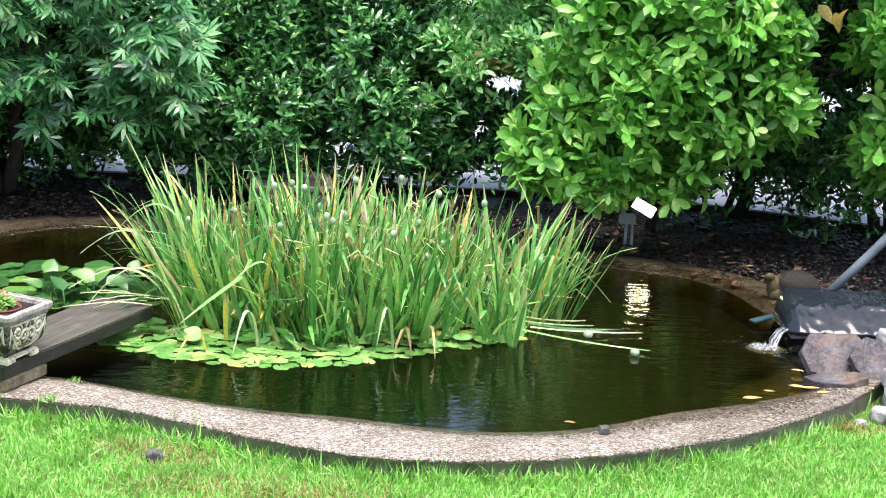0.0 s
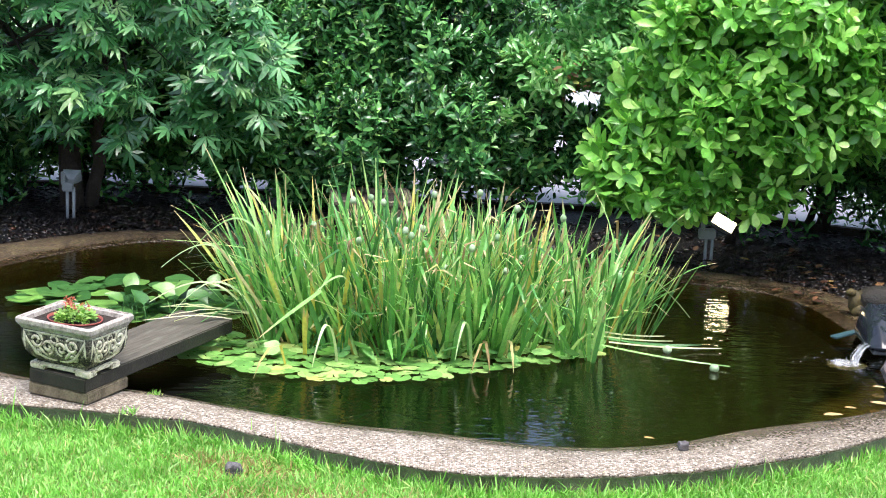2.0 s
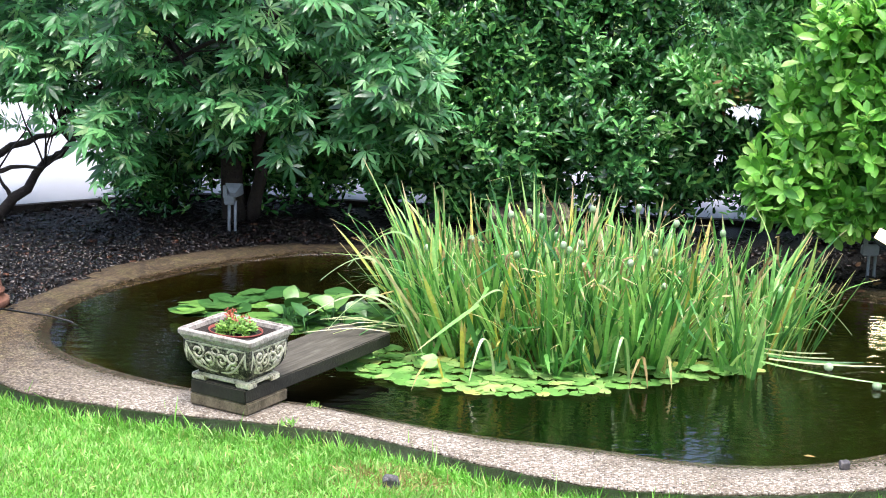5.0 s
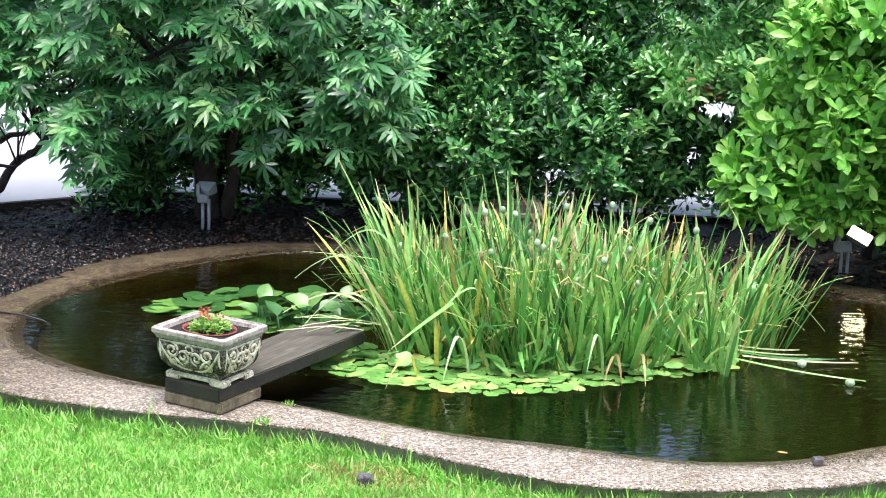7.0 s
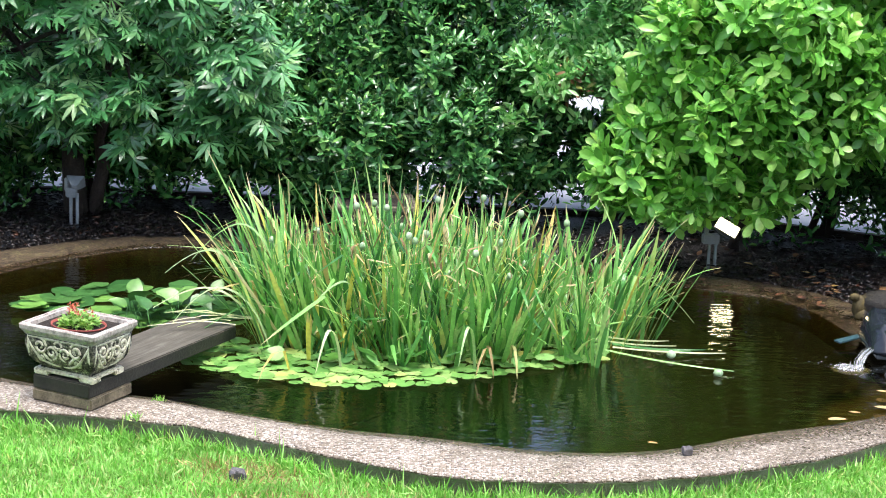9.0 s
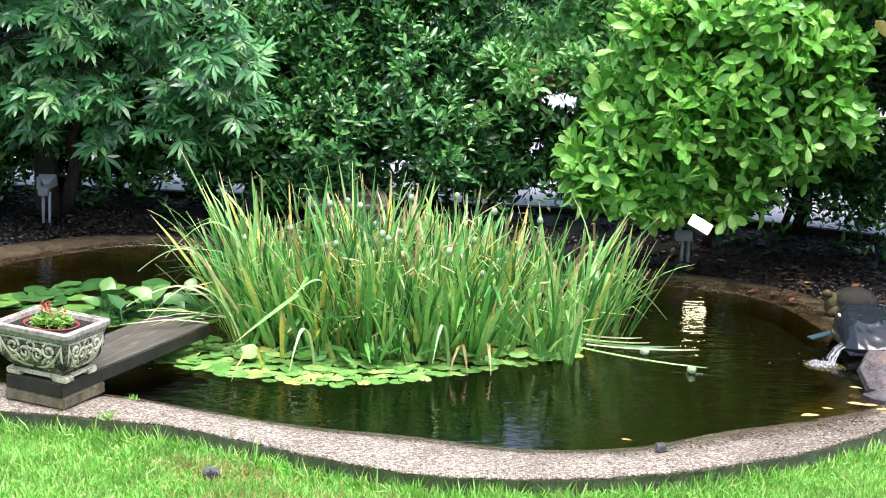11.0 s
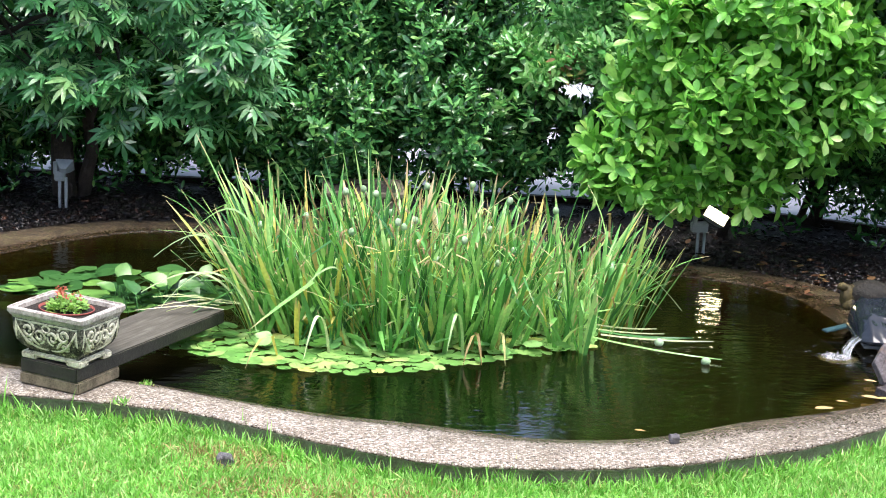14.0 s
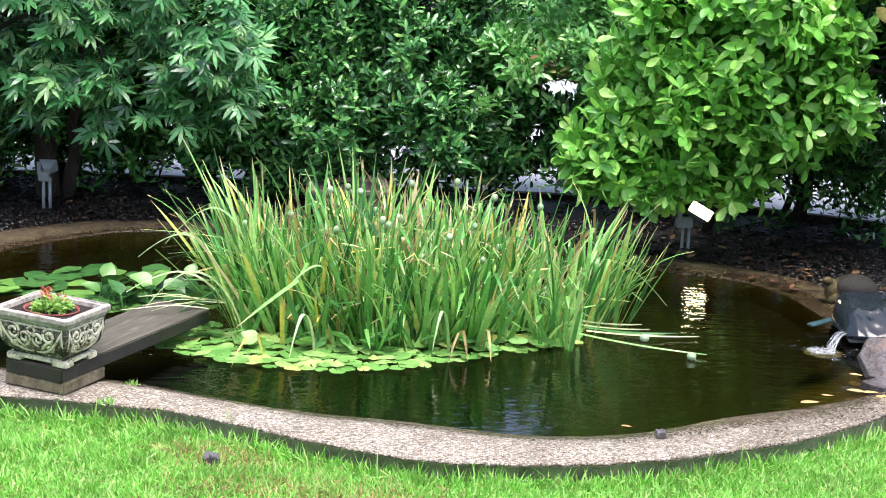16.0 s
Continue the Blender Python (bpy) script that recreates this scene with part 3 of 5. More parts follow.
# ---- lawn and mulch ----
def edge_y(x):
    """The lawn's edge at the coping."""
    front = OUTER_R[OUTER_R[:, 1] < 10.6]
    o = np.argsort(front[:, 0])
    return np.interp(x, front[o, 0], front[o, 1], left=10.4, right=10.6)


g = np.random.default_rng(3)


def lawn():
    n = 95000
    x = g.uniform(-4.3, 3.9, n)
    y = edge_y(x) - 0.005 - g.uniform(0, 1, n) ** 1.35 * 2.0
    keep = (y > 8.1) & ~((x > 2.3) & (edge_y(x) - y < 0.16) & (g.uniform(size=n) < np.clip((x - 2.3) * 2, 0, 0.93)))
    x, y = x[keep], y[keep]
    n = len(x)
    tuft = np.array([noise.noise(Vector((a * 5, b * 5, 0))) for a, b in zip(x, y)])
    h = g.uniform(0.034, 0.066, n) * (1 + 0.5 * tuft) * np.where(g.uniform(size=n) < 0.05, 1.6, 1.0)
    near = edge_y(x) - y < 0.07
    h = np.where(near, h * g.uniform(0.9, 2.3, n), h)
    lean = np.c_[g.normal(0, 0.45, n), g.normal(0, 0.45, n), np.ones(n)]
    face = np.c_[g.normal(size=(n, 2)), np.zeros(n)]
    m = bases(np.c_[x, y, np.full(n, LAWN_Z - 0.004)], lean, face, np.c_[np.full(n, 0.0085) * g.uniform(0.7, 1.3, n), h, h])
    kinds = []
    for c in (0.1, 0.35, 0.6):
        v = [(-0.5, 0, 0), (0.5, 0, 0), (0.42, 0.55, c * 0.3), (-0.42, 0.55, c * 0.3), (0, 1 - c * 0.2, c)]
        kinds.append((v, [(0, 1, 2, 3), (3, 2, 4)], [0, 0, 0.5, 0.5, 0.9]))
    ob = scatter(kinds, m, GRASS, None, "lawn_grass")
    tagged(ob, "lush bright green mown lawn grass", "grass", kind="stuff")


lawn()


def dry_patches():
    n = 2600
    spot = np.array([(2.68, 10.18, 0.05), (-0.98, 9.32, 0.12), (-0.62, 8.95, 0.22), (-0.15, 8.82, 0.14), (-1.15, 9.48, 0.08), (2.9, 10.1, 0.06)])
    k = g.choice(6, n, p=[0.08, 0.18, 0.36, 0.2, 0.1, 0.08])
    p = spot[k, :2] + g.normal(size=(n, 2)) * spot[k, 2:] * np.array([1.6, 0.7])
    keep = p[:, 1] < edge_y(p[:, 0]) - 0.01
    p = p[keep]
    n = len(p)
    h = g.uniform(0.03, 0.07, n)
    m = bases(np.c_[p, np.full(n, LAWN_Z + 0.008)], np.c_[g.normal(0, 0.9, (n, 2)), np.ones(n)], np.c_[g.normal(size=(n, 2)), np.zeros(n)], np.c_[np.full(n, 0.008), h, h])
    v = [(-0.5, 0, 0), (0.5, 0, 0), (0.42, 0.55, 0.1), (-0.42, 0.55, 0.1), (0, 0.95, 0.35)]
    tagged(scatter([(v, [(0, 1, 2, 3), (3, 2, 4)], [0, 0, 0.5, 0.5, 0.9])], m, STRAW, None, "dry_grass"), "patches of dry brown grass in the lawn", "grass", kind="stuff")


dry_patches()


def mulch():
    n = 38000
    ang = g.uniform(0, RING, n)
    i = ang.astype(int) % RING
    d = 0.02 + g.uniform(0, 1, n) ** 1.3 * 2.2
    p = OUTER[i] + away[i] * d[:, None] + g.normal(0, 0.03, (n, 2))
    keep = (p[:, 1] > 10.75) & (p[:, 1] < drive_edge(p[:, 0]) - 0.06)
    p = p[keep]
    n = len(p)
    z = bed_height(p[:, 0], p[:, 1]) + g.uniform(0.0, 0.03, n)
    m = bases(np.c_[p, z], np.c_[g.normal(size=(n, 2)), g.normal(0, 0.14, n)], np.c_[g.normal(0, 0.2, (n, 2)), np.ones(n)],
              np.c_[g.uniform(0.012, 0.03, n), g.uniform(0.028, 0.085, n), g.uniform(0.005, 0.013, n)])
    kinds = []
    for a, b in ((0.7, 0.4), (0.4, 0.8), (0.9, 0.6)):
        v = [(-.5, -.5, 0), (.5, -.4 * a, 0), (.5 * b, .5, 0), (-.4, .45, 0), (-.35, -.4, 1), (.4, -.3 * a, 1), (.4 * b, .4, .8), (-.3, .35, 1)]
        kinds.append((v, [(4, 5, 6, 7), (0, 1, 5, 4), (1, 2, 6, 5), (2, 3, 7, 6), (3, 0, 4, 7)], [0] * 8))
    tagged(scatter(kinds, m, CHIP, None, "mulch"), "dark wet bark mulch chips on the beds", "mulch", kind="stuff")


mulch()


# ---- shrubs and trees ----
def z_bed(x, y):
    return float(bed_height(x, y))


def crown_points(lobes, per_area, inner=0.35, holes=-0.3, coarse=3.0, pocket=0.62):
    """Places in a crown made of overlapping ellipsoids, most of them near its skin, with the outward direction; some patches lie deeper, as dark pockets."""
    P, N, C = [], [], []
    L = np.array([(*q, 1.0)[:7] for q in lobes], float)
    for l in L:
        area = 4 * math.pi * ((l[3] * l[4] + l[3] * l[5] + l[4] * l[5]) / 3)
        n = int(area * per_area * l[6])
        u = g.normal(size=(n, 3))
        u /= np.linalg.norm(u, axis=1, keepdims=True)
        r = 1 - inner * g.uniform(0, 1, n) ** 1.5
        bumpy = np.array([1 + 0.22 * noise.noise(Vector(q) * 3.1 + Vector(l[:3])) for q in u])
        P.append(l[:3] + u * l[3:6] * (r * bumpy)[:, None])
        N.append(u / l[3:6])
        C.append(np.tile(l[:3], (n, 1)))
    P, N, C = np.concatenate(P), np.concatenate(N), np.concatenate(C)
    deep = np.zeros(len(P), bool)
    for l in L:
        deep |= (((P - l[:3]) / l[3:6]) ** 2).sum(1) < 0.3
    gap = np.array([noise.noise(Vector(q) * coarse) for q in P])
    low = gap < holes
    P[low] = C[low] + (P[low] - C[low]) * pocket
    keep = ~deep & (~low | (g.uniform(size=len(P)) < 0.6))
    P, N = P[keep], N[keep]
    return P, N / np.linalg.norm(N, axis=1, keepdims=True)

def rosettes(P, N, leaves, length, width_scale, open_angle, up_bias=0.5, jitter=0.35):
    """Leaves in whorls round shoot tips that point outwards and up."""
    axis = N + np.array([0, 0, up_bias]) + g.normal(0, jitter, N.shape)
    axis /= np.linalg.norm(axis, axis=1, keepdims=True)
    ref = np.cross(axis, g.normal(size=N.shape))
    ref /= np.linalg.norm(ref, axis=1, keepdims=True)
    other = np.cross(axis, ref)
    place, ahead, up, size = [], [], [], []
    turn = g.uniform(0, 6.28, len(P))
    for k in range(leaves):
        a = turn + k * 2.399 + g.normal(0, 0.2, len(P))
        tilt = np.clip(open_angle * (0.45 + 0.75 * k / leaves) + g.normal(0, 0.18, len(P)), 0.1, 2.1)
        side = ref * np.cos(a)[:, None] + other * np.sin(a)[:, None]
        d = axis * np.cos(tilt)[:, None] + side * np.sin(tilt)[:, None]
        place.append(P - axis * (0.02 * k))
        ahead.append(d)
        up.append(axis * np.sin(tilt)[:, None] - side * np.cos(tilt)[:, None] + 1e-3)
        s = length * g.uniform(0.65, 1.15, len(P))
        size.append(np.c_[s * width_scale, s, s])
    return bases(np.concatenate(place), np.concatenate(ahead), np.concatenate(up), np.concatenate(size))


def nearest_first(m):
    return m[np.argsort(m[:, 0, 3] ** 2 + m[:, 1, 3] ** 2, kind="stable")]


def nearest_mixed(m, seed):
    """A random part of the nearer half first, so that single leaves are spread over the crown's face."""
    m = nearest_first(m)
    half = len(m) // 2
    o = np.random.default_rng(seed).permutation(half)
    return np.concatenate([m[:half][o], m[half:]])


HEDGE_KINDS = [leaf_shape(0.36, 0.57, 0.12, 0.14, 4, 0.65), leaf_shape(0.31, 0.6, 0.24, 0.2, 4, 0.65), leaf_shape(0.4, 0.57, 0.05, 0.1, 4, 0.65)]


# openings where daylight comes through the hedge: x, z, rise per metre, half width, half height
GAPS = [(0.97, 1.03, -0.16, 0.2, 0.11), (0.85, 0.72, -0.18, 0.09, 0.13), (0.76, 1.96, 0.35, 0.32, 0.46)]


def shrub(x, y, half, depth, bottom, top, dense, pieces, seed, label, fringe=120, root=None, leaf=None):
    r = random.Random(seed)
    base = thing("hedge_shrub", (x, y, float(bed_height(x, y))))
    lobes = []
    h = top - bottom
    for k in range(9):
        fz = (k % 3 + 0.5) / 3
        lobes.append((x + r.uniform(-0.55, 0.55) * half, y + r.uniform(-0.3, 0.3) * depth + (fz - 0.6) * 0.55, bottom + h * fz + r.uniform(-0.1, 0.1),
                      half * r.uniform(0.5, 0.75), depth * r.uniform(0.6, 0.9), h * r.uniform(0.2, 0.27)))
    P, N = crown_points(lobes, dense * 1.08, 0.4, -0.04, 3.4, 0.55)
    n = int(half * fringe)
    low = np.c_[x + g.uniform(-1, 1, n) * half, y + g.uniform(-1, 0.6, n) * depth, bottom - np.abs(g.normal(0, 0.22 if x > 2.5 else 0.17 if x < -1.5 else 0.13, n))]
    low[:, 2] = np.maximum(low[:, 2], z_bed(x, y) + 0.06)
    P, N = np.concatenate([P, low]), np.concatenate([N, g.normal(size=(n, 3)) * np.array([1, 1, 0.4])])
    N /= np.linalg.norm(N, axis=1, keepdims=True)
    for gx, gz, rise, rx, rz in GAPS:
        keep = ((P[:, 0] - gx * P[:, 1] / 14.9) / rx) ** 2 + ((P[:, 2] - gz - rise * (P[:, 1] - 14.9)) / rz) ** 2 > 1
        P, N = P[keep | (P[:, 1] > 20)], N[keep | (P[:, 1] > 20)]
    m = nearest_mixed(rosettes(P, N, 8, 0.097, 1.0, 1.3, 0.85, 0.3), seed)
    z0 = base.location.z
    for k in range(4 if root is None else 2):
        a = ((x if root is None else root) + r.uniform(-0.1, 0.1) * (1 if root is None else 0.3), y + r.uniform(-0.1, 0.1), z0 - 0.03)
        b = lobes[r.randrange(9)][:3]
        tube("stem", bend(a, (b[0], b[1], max(b[2], z0 + 0.8)), 0.0, 6, 0.04, r), [(0.035 - 0.004 * i) * (1 if root is None else 0.45) for i in range(7)], BARK, base, 6)
    for k in range(10 if root is None else 0):
        b = lobes[k % 9]
        tube("twig", bend((x if root is None else root, y, z0 + 0.25), (b[0] + r.uniform(-0.3, 0.3), b[1] - r.uniform(0, 0.4), b[2] + r.uniform(-0.2, 0.2)), 0.05, 5, 0.04, r), [0.012 - 0.0018 * i for i in range(6)], BARK, base, 4)
    scatter(HEDGE_KINDS, m, leaf or HEDGE_LEAF, base, "crown", pieces, "leaf")
    tagged(base, label, "shrub", "hedge along the driveway")
    return base


GLOSSY = "dark glossy evergreen hedge shrub with small oval leaves"
for k, (x, y, half, bottom, top, dense) in enumerate([
        (-3.7, 15.0, 0.35, 0.3, 1.0, 70), (-2.95, 15.1, 0.75, 0.54, 2.4, 260), (-1.8, 15.1, 0.85, 0.5, 2.4, 280), (-0.75, 15.0, 0.75, 0.38, 2.5, 260),
        (0.05, 15.0, 0.66, 0.48, 2.3, 240), (0.75, 15.0, 0.66, 0.52, 1.3, 260), (0.98, 14.8, 0.66, 1.1, 2.4, 300), (1.85, 15.0, 0.75, 0.46, 2.2, 230),
        (2.85, 14.75, 0.7, 0.53, 2.5, 175), (3.95, 14.35, 0.75, 0.55, 2.5, 170), (5.2, 14.0, 0.8, 0.4, 2.6, 110), (-2.4, 15.15, 0.42, 0.55, 1.7, 260)]):
    shrub(x, y, half, 0.55, bottom, top, dense, 30, 40 + k, GLOSSY, 150 if 0.0 < x < 0.3 else 130 if 0.3 < x < 1.0 else 170 if x > 2.5 else 150 if x < -1.5 else 130, 0.48 if 0.3 < x < 1.0 else None, LIT_LEAF if 0.9 < x < 2.0 else None)
# a patch of dying leaves on the shrub with the lighter leaves
fading = next(o for o in bpy.data.objects if o.name.startswith("hedge_shrub") and o.type == "EMPTY" and abs(o.location.x - 0.98) < 0.01)
n = 70
P = np.c_[g.normal(0.86, 0.13, n), g.uniform(14.3, 14.55, n), g.normal(1.27, 0.07, n)]
scatter(HEDGE_KINDS, bases(P, g.normal(size=(n, 3)) + np.array([0, -0.6, 0.2]), g.normal(0, 0.4, (n, 3)) + np.array([0, -0.6, 0.8]), g.uniform(0.06, 0.1, n)), RUSTY_LEAF, fading, "withered_leaves", n, "withered_leaf")
for k in range(10):
    shrub(-11.5 + 2.5 * k + rng.uniform(-0.3, 0.3), 23.0 + rng.uniform(-0.3, 0.3), 1.6, 1.0, 0.15, (3.3 if k < 4 else 2.5) + rng.uniform(-0.4, 0.4), 60, 0, 80 + k, "broad leafy shrub beyond the driveway")


def small_tree(name, base_at, stems, lobes, kinds, mat, cluster, pieces, label, seed):
    r = random.Random(seed)
    base = thing(name, (*base_at, float(bed_height(*base_at))))
    z0 = base.location.z
    for a, b, ra, sag in stems:
        pts = bend(a, b, sag, 8, min(0.03, 0.025 * (Vector(b) - Vector(a)).length), r)
        tube("trunk" if a[2] < 0.3 else "limb", pts, [ra * (1 - 0.08 * i) for i in range(9)], BARK, base, 8)
        for l in lobes:
            if (Vector(l[:3]) - Vector(b)).length < 1.0:
                tube("branch", bend(b, l[:3], 0.06, 5, 0.03, r), [ra * 0.35 * (1 - 0.15 * i) for i in range(6)], BARK, base, 5)
    m = nearest_mixed(cluster(lobes), seed)
    scatter(kinds, m, mat, base, "crown", pieces, "leaf")
    tagged(base, label, "tree")
    return base


def palmate_cluster(lobes):
    """Drooping sprays: a leaf at the twig's tip and pairs of leaves behind it, lying in shelves."""
    P, N = crown_points(lobes, 14, 0.42, -0.1, 2.4, 0.55)
    n = len(P)
    D = N * np.array([1.1, 0.9, 0.15]) + g.normal(0, 0.3, (n, 3)) + np.array([0, -0.3, -0.08])
    D /= np.linalg.norm(D, axis=1, keepdims=True)
    side = np.cross(D, np.array([0, 0, 1.0]))
    side /= np.linalg.norm(side, axis=1, keepdims=True)
    shelf = np.array([0, -0.65, 1.0]) + N * 0.25 + g.normal(0, 0.2, (n, 3))
    place, ahead, up, size = [], [], [], []
    grown = g.uniform(0.8, 1.2, n)
    for k in range(6):
        f = 0 if k == 0 else (1 if k % 2 else -1)
        place.append(P - D * (0.06 * k) + side * (0.03 * f) + np.array([0, 0, 0.008 * k]) + g.normal(0, 0.02, (n, 3)))
        ahead.append(D * (1.0 if k == 0 else 0.5) + side * (0.8 * f) + np.array([0, -0.1, -0.2]) + g.normal(0, 0.2, (n, 3)))
        up.append(shelf + g.normal(0, 0.2, (n, 3)))
        size.append(grown * g.uniform(0.115, 0.185, n))
    return bases(np.concatenate(place), np.concatenate(ahead), np.concatenate(up), np.concatenate(size))

r7 = random.Random(7)
PALMATE = [palmate_shape(7, 1.95, 0.115, r7), palmate_shape(7, 1.75, 0.105, r7), palmate_shape(5, 1.45, 0.13, r7), palmate_shape(7, 2.1, 0.12, r7), palmate_shape(7, 1.85, 0.11, r7)]
# the thin lobes near z 3 are unseen canopy, added to cast shade
MAPLE_LOBES = [(-4.9, 14.1, 1.6, 0.8, 0.6, 0.55), (-4.25, 13.9, 1.3, 0.5, 0.45, 0.42), (-3.72, 13.9, 0.88, 0.44, 0.4, 0.42), (-3.68, 13.75, 0.8, 0.26, 0.35, 0.36),
               (-3.66, 13.9, 1.45, 0.48, 0.45, 0.5), (-2.68, 13.95, 1.52, 0.4, 0.45, 0.45), (-2.4, 13.85, 1.02, 0.38, 0.4, 0.4), (-1.9, 13.95, 1.05, 0.45, 0.4, 0.36),
               (-1.65, 13.9, 1.4, 0.42, 0.42, 0.4), (-2.2, 14.0, 1.8, 0.55, 0.5, 0.5), (-3.2, 14.0, 2.15, 0.8, 0.6, 0.5), (-4.4, 14.0, 2.1, 0.8, 0.6, 0.5), (-5.5, 14.0, 1.5, 0.5, 0.5, 0.5), (-4.15, 13.85, 1.1, 0.36, 0.35, 0.22), (-4.45, 14.0, 1.5, 0.5, 0.4, 0.35), (-3.0, 13.6, 2.8, 1.2, 0.9, 0.4, 0.45), (-4.7, 14.1, 2.9, 1.2, 0.9, 0.45, 0.4), (-2.0, 13.6, 3.0, 1.1, 1.0, 0.4, 0.45), (-1.42, 13.9, 1.15, 0.3, 0.35, 0.35),
               (-4.05, 14.25, 1.35, 0.5, 0.4, 0.5), (-3.1, 14.3, 1.3, 0.5, 0.3, 0.45), (-3.0, 13.8, 1.95, 0.7, 0.4, 0.4), (-4.7, 14.2, 1.2, 0.4, 0.4, 0.35), (-2.95, 14.3, 0.85, 0.32, 0.22, 0.3, 0.8), (-2.95, 13.85, 1.05, 0.45, 0.35, 0.25)]
small_tree("palmate_tree", (-4.85, 14.2), [((-4.87, 14.2, -0.05), (-4.16, 14.2, 0.7), 0.056, 0.0), ((-4.16, 14.2, 0.7), (-3.5, 14.1, 1.3), 0.03, 0.06), ((-4.95, 14.25, 0.46), (-4.1, 14.2, 0.82), 0.036, 0.02),
                                          ((-4.9, 14.15, 0.42), (-4.35, 14.15, 0.5), 0.026, 0.02), ((-4.62, 14.19, 0.2), (-4.74, 14.18, 0.44), 0.022, 0.0), ((-4.72, 14.2, 0.06), (-4.95, 14.2, 0.5), 0.045, 0.0), ((-3.5, 14.1, 1.3), (-2.5, 14.05, 1.6), 0.022, 0.06),
                                          ((-2.94, 14.5, 0.0), (-3.05, 14.45, 2.1), 0.1, 0.02), ((-2.82, 14.55, 0.0), (-2.6, 14.4, 1.7), 0.06, 0.04), ((-3.03, 14.45, 0.9), (-3.6, 14.2, 1.7), 0.05, 0.05)],
           MAPLE_LOBES, PALMATE, MAPLE_LEAF, palmate_cluster, 300, "small tree with green palmate leaves arching over the pond", 11)


def magnolia_cluster(lobes):
    P, N = crown_points(lobes, 98, 0.42, -0.1, 3.6, 0.58)
    tilt = np.where(P[:, 2] < 0.75, -0.1, 0.55)
    m = [rosettes(P[k], N[k], 7, 0.137, 1.0, 1.3, u, 0.42) for k, u in ((tilt < 0, -0.1), (tilt > 0, 0.55))]
    m = np.concatenate(m)
    # the floodlight's face stays clear of leaves
    x, y, z = m[:, :3, 3].T
    return m[~((np.abs(x * 13.37 / y - 1.95) < 0.15) & (np.abs(z - (13.37 - y) * 0.23 - 0.37) < 0.17))]

OBOVATE = [leaf_shape(0.44, 0.64, 0.2, 0.2, 6, 0.6), leaf_shape(0.4, 0.63, 0.38, 0.26, 6, 0.6), leaf_shape(0.5, 0.66, 0.12, 0.16, 6, 0.55), leaf_shape(0.42, 0.63, -0.12, 0.24, 6, 0.6)]
# the highest lobes are out of view, added to shade the right bed
MAGNOLIA_LOBES = [(1.22, 13.4, 0.8, 0.34, 0.38, 0.28), (1.6, 13.35, 0.7, 0.4, 0.36, 0.27), (2.03, 13.35, 0.71, 0.4, 0.36, 0.28), (1.48, 13.45, 1.22, 0.38, 0.4, 0.38), (2.0, 13.2, 1.25, 0.5, 0.42, 0.42),
                  (2.5, 13.3, 1.15, 0.4, 0.4, 0.34), (1.62, 13.4, 1.75, 0.4, 0.42, 0.4), (2.3, 13.3, 1.85, 0.6, 0.5, 0.45), (2.74, 13.3, 1.55, 0.27, 0.4, 0.4), (3.66, 13.3, 1.0, 0.28, 0.4, 0.4), (3.68, 13.25, 1.65, 0.4, 0.42, 0.42),
                  (3.2, 13.6, 2.35, 0.8, 0.6, 0.35), (2.4, 13.5, 2.4, 0.6, 0.5, 0.35, 0.6), (3.5, 14.0, 2.9, 1.0, 0.8, 0.5, 0.6), (2.86, 13.35, 1.2, 0.19, 0.35, 0.26), (4.3, 13.5, 2.3, 0.8, 0.7, 0.5, 0.6)]
magnolia = small_tree("magnolia_tree", (2.12, 14.25), [((2.12, 14.25, 0.0), (2.25, 14.0, 1.2), 0.055, 0.0), ((2.25, 14.0, 1.2), (2.1, 13.6, 1.5), 0.03, 0.08), ((2.16, 14.15, 0.6), (1.9, 13.65, 0.95), 0.03, 0.06),
                                          ((2.2, 14.1, 0.85), (3.5, 13.6, 1.45), 0.03, 0.12), ((1.9, 13.65, 0.95), (1.5, 13.6, 1.1), 0.016, 0.02)],
           MAGNOLIA_LOBES, OBOVATE, MAGNOLIA_LEAF, magnolia_cluster, 300, "leafy magnolia with broad bright green leaves overhanging the pond", 13)
for k, (x, y, z, a, b, c) in enumerate([(3.14, 13.05, 1.76, 75, 10, 160), (3.13, 13.03, 1.8, 78, 10, 215), (3.1, 13.06, 1.82, 85, 40, 150), (3.08, 13.1, 2.0, 60, 0, 170)]):
    v, f, al = OBOVATE[k % 3]
    ob = new("yellow_leaf", mesh_of("yellow_leaf", v, f, YELLOW_LEAF, True, al))
    ob.matrix_basis = pose(x, y, z, a, b, c) @ Matrix.Diagonal((0.17, 0.17, 0.17, 1))
    tagged(under(ob, magnolia), "yellowed leaf about to fall")


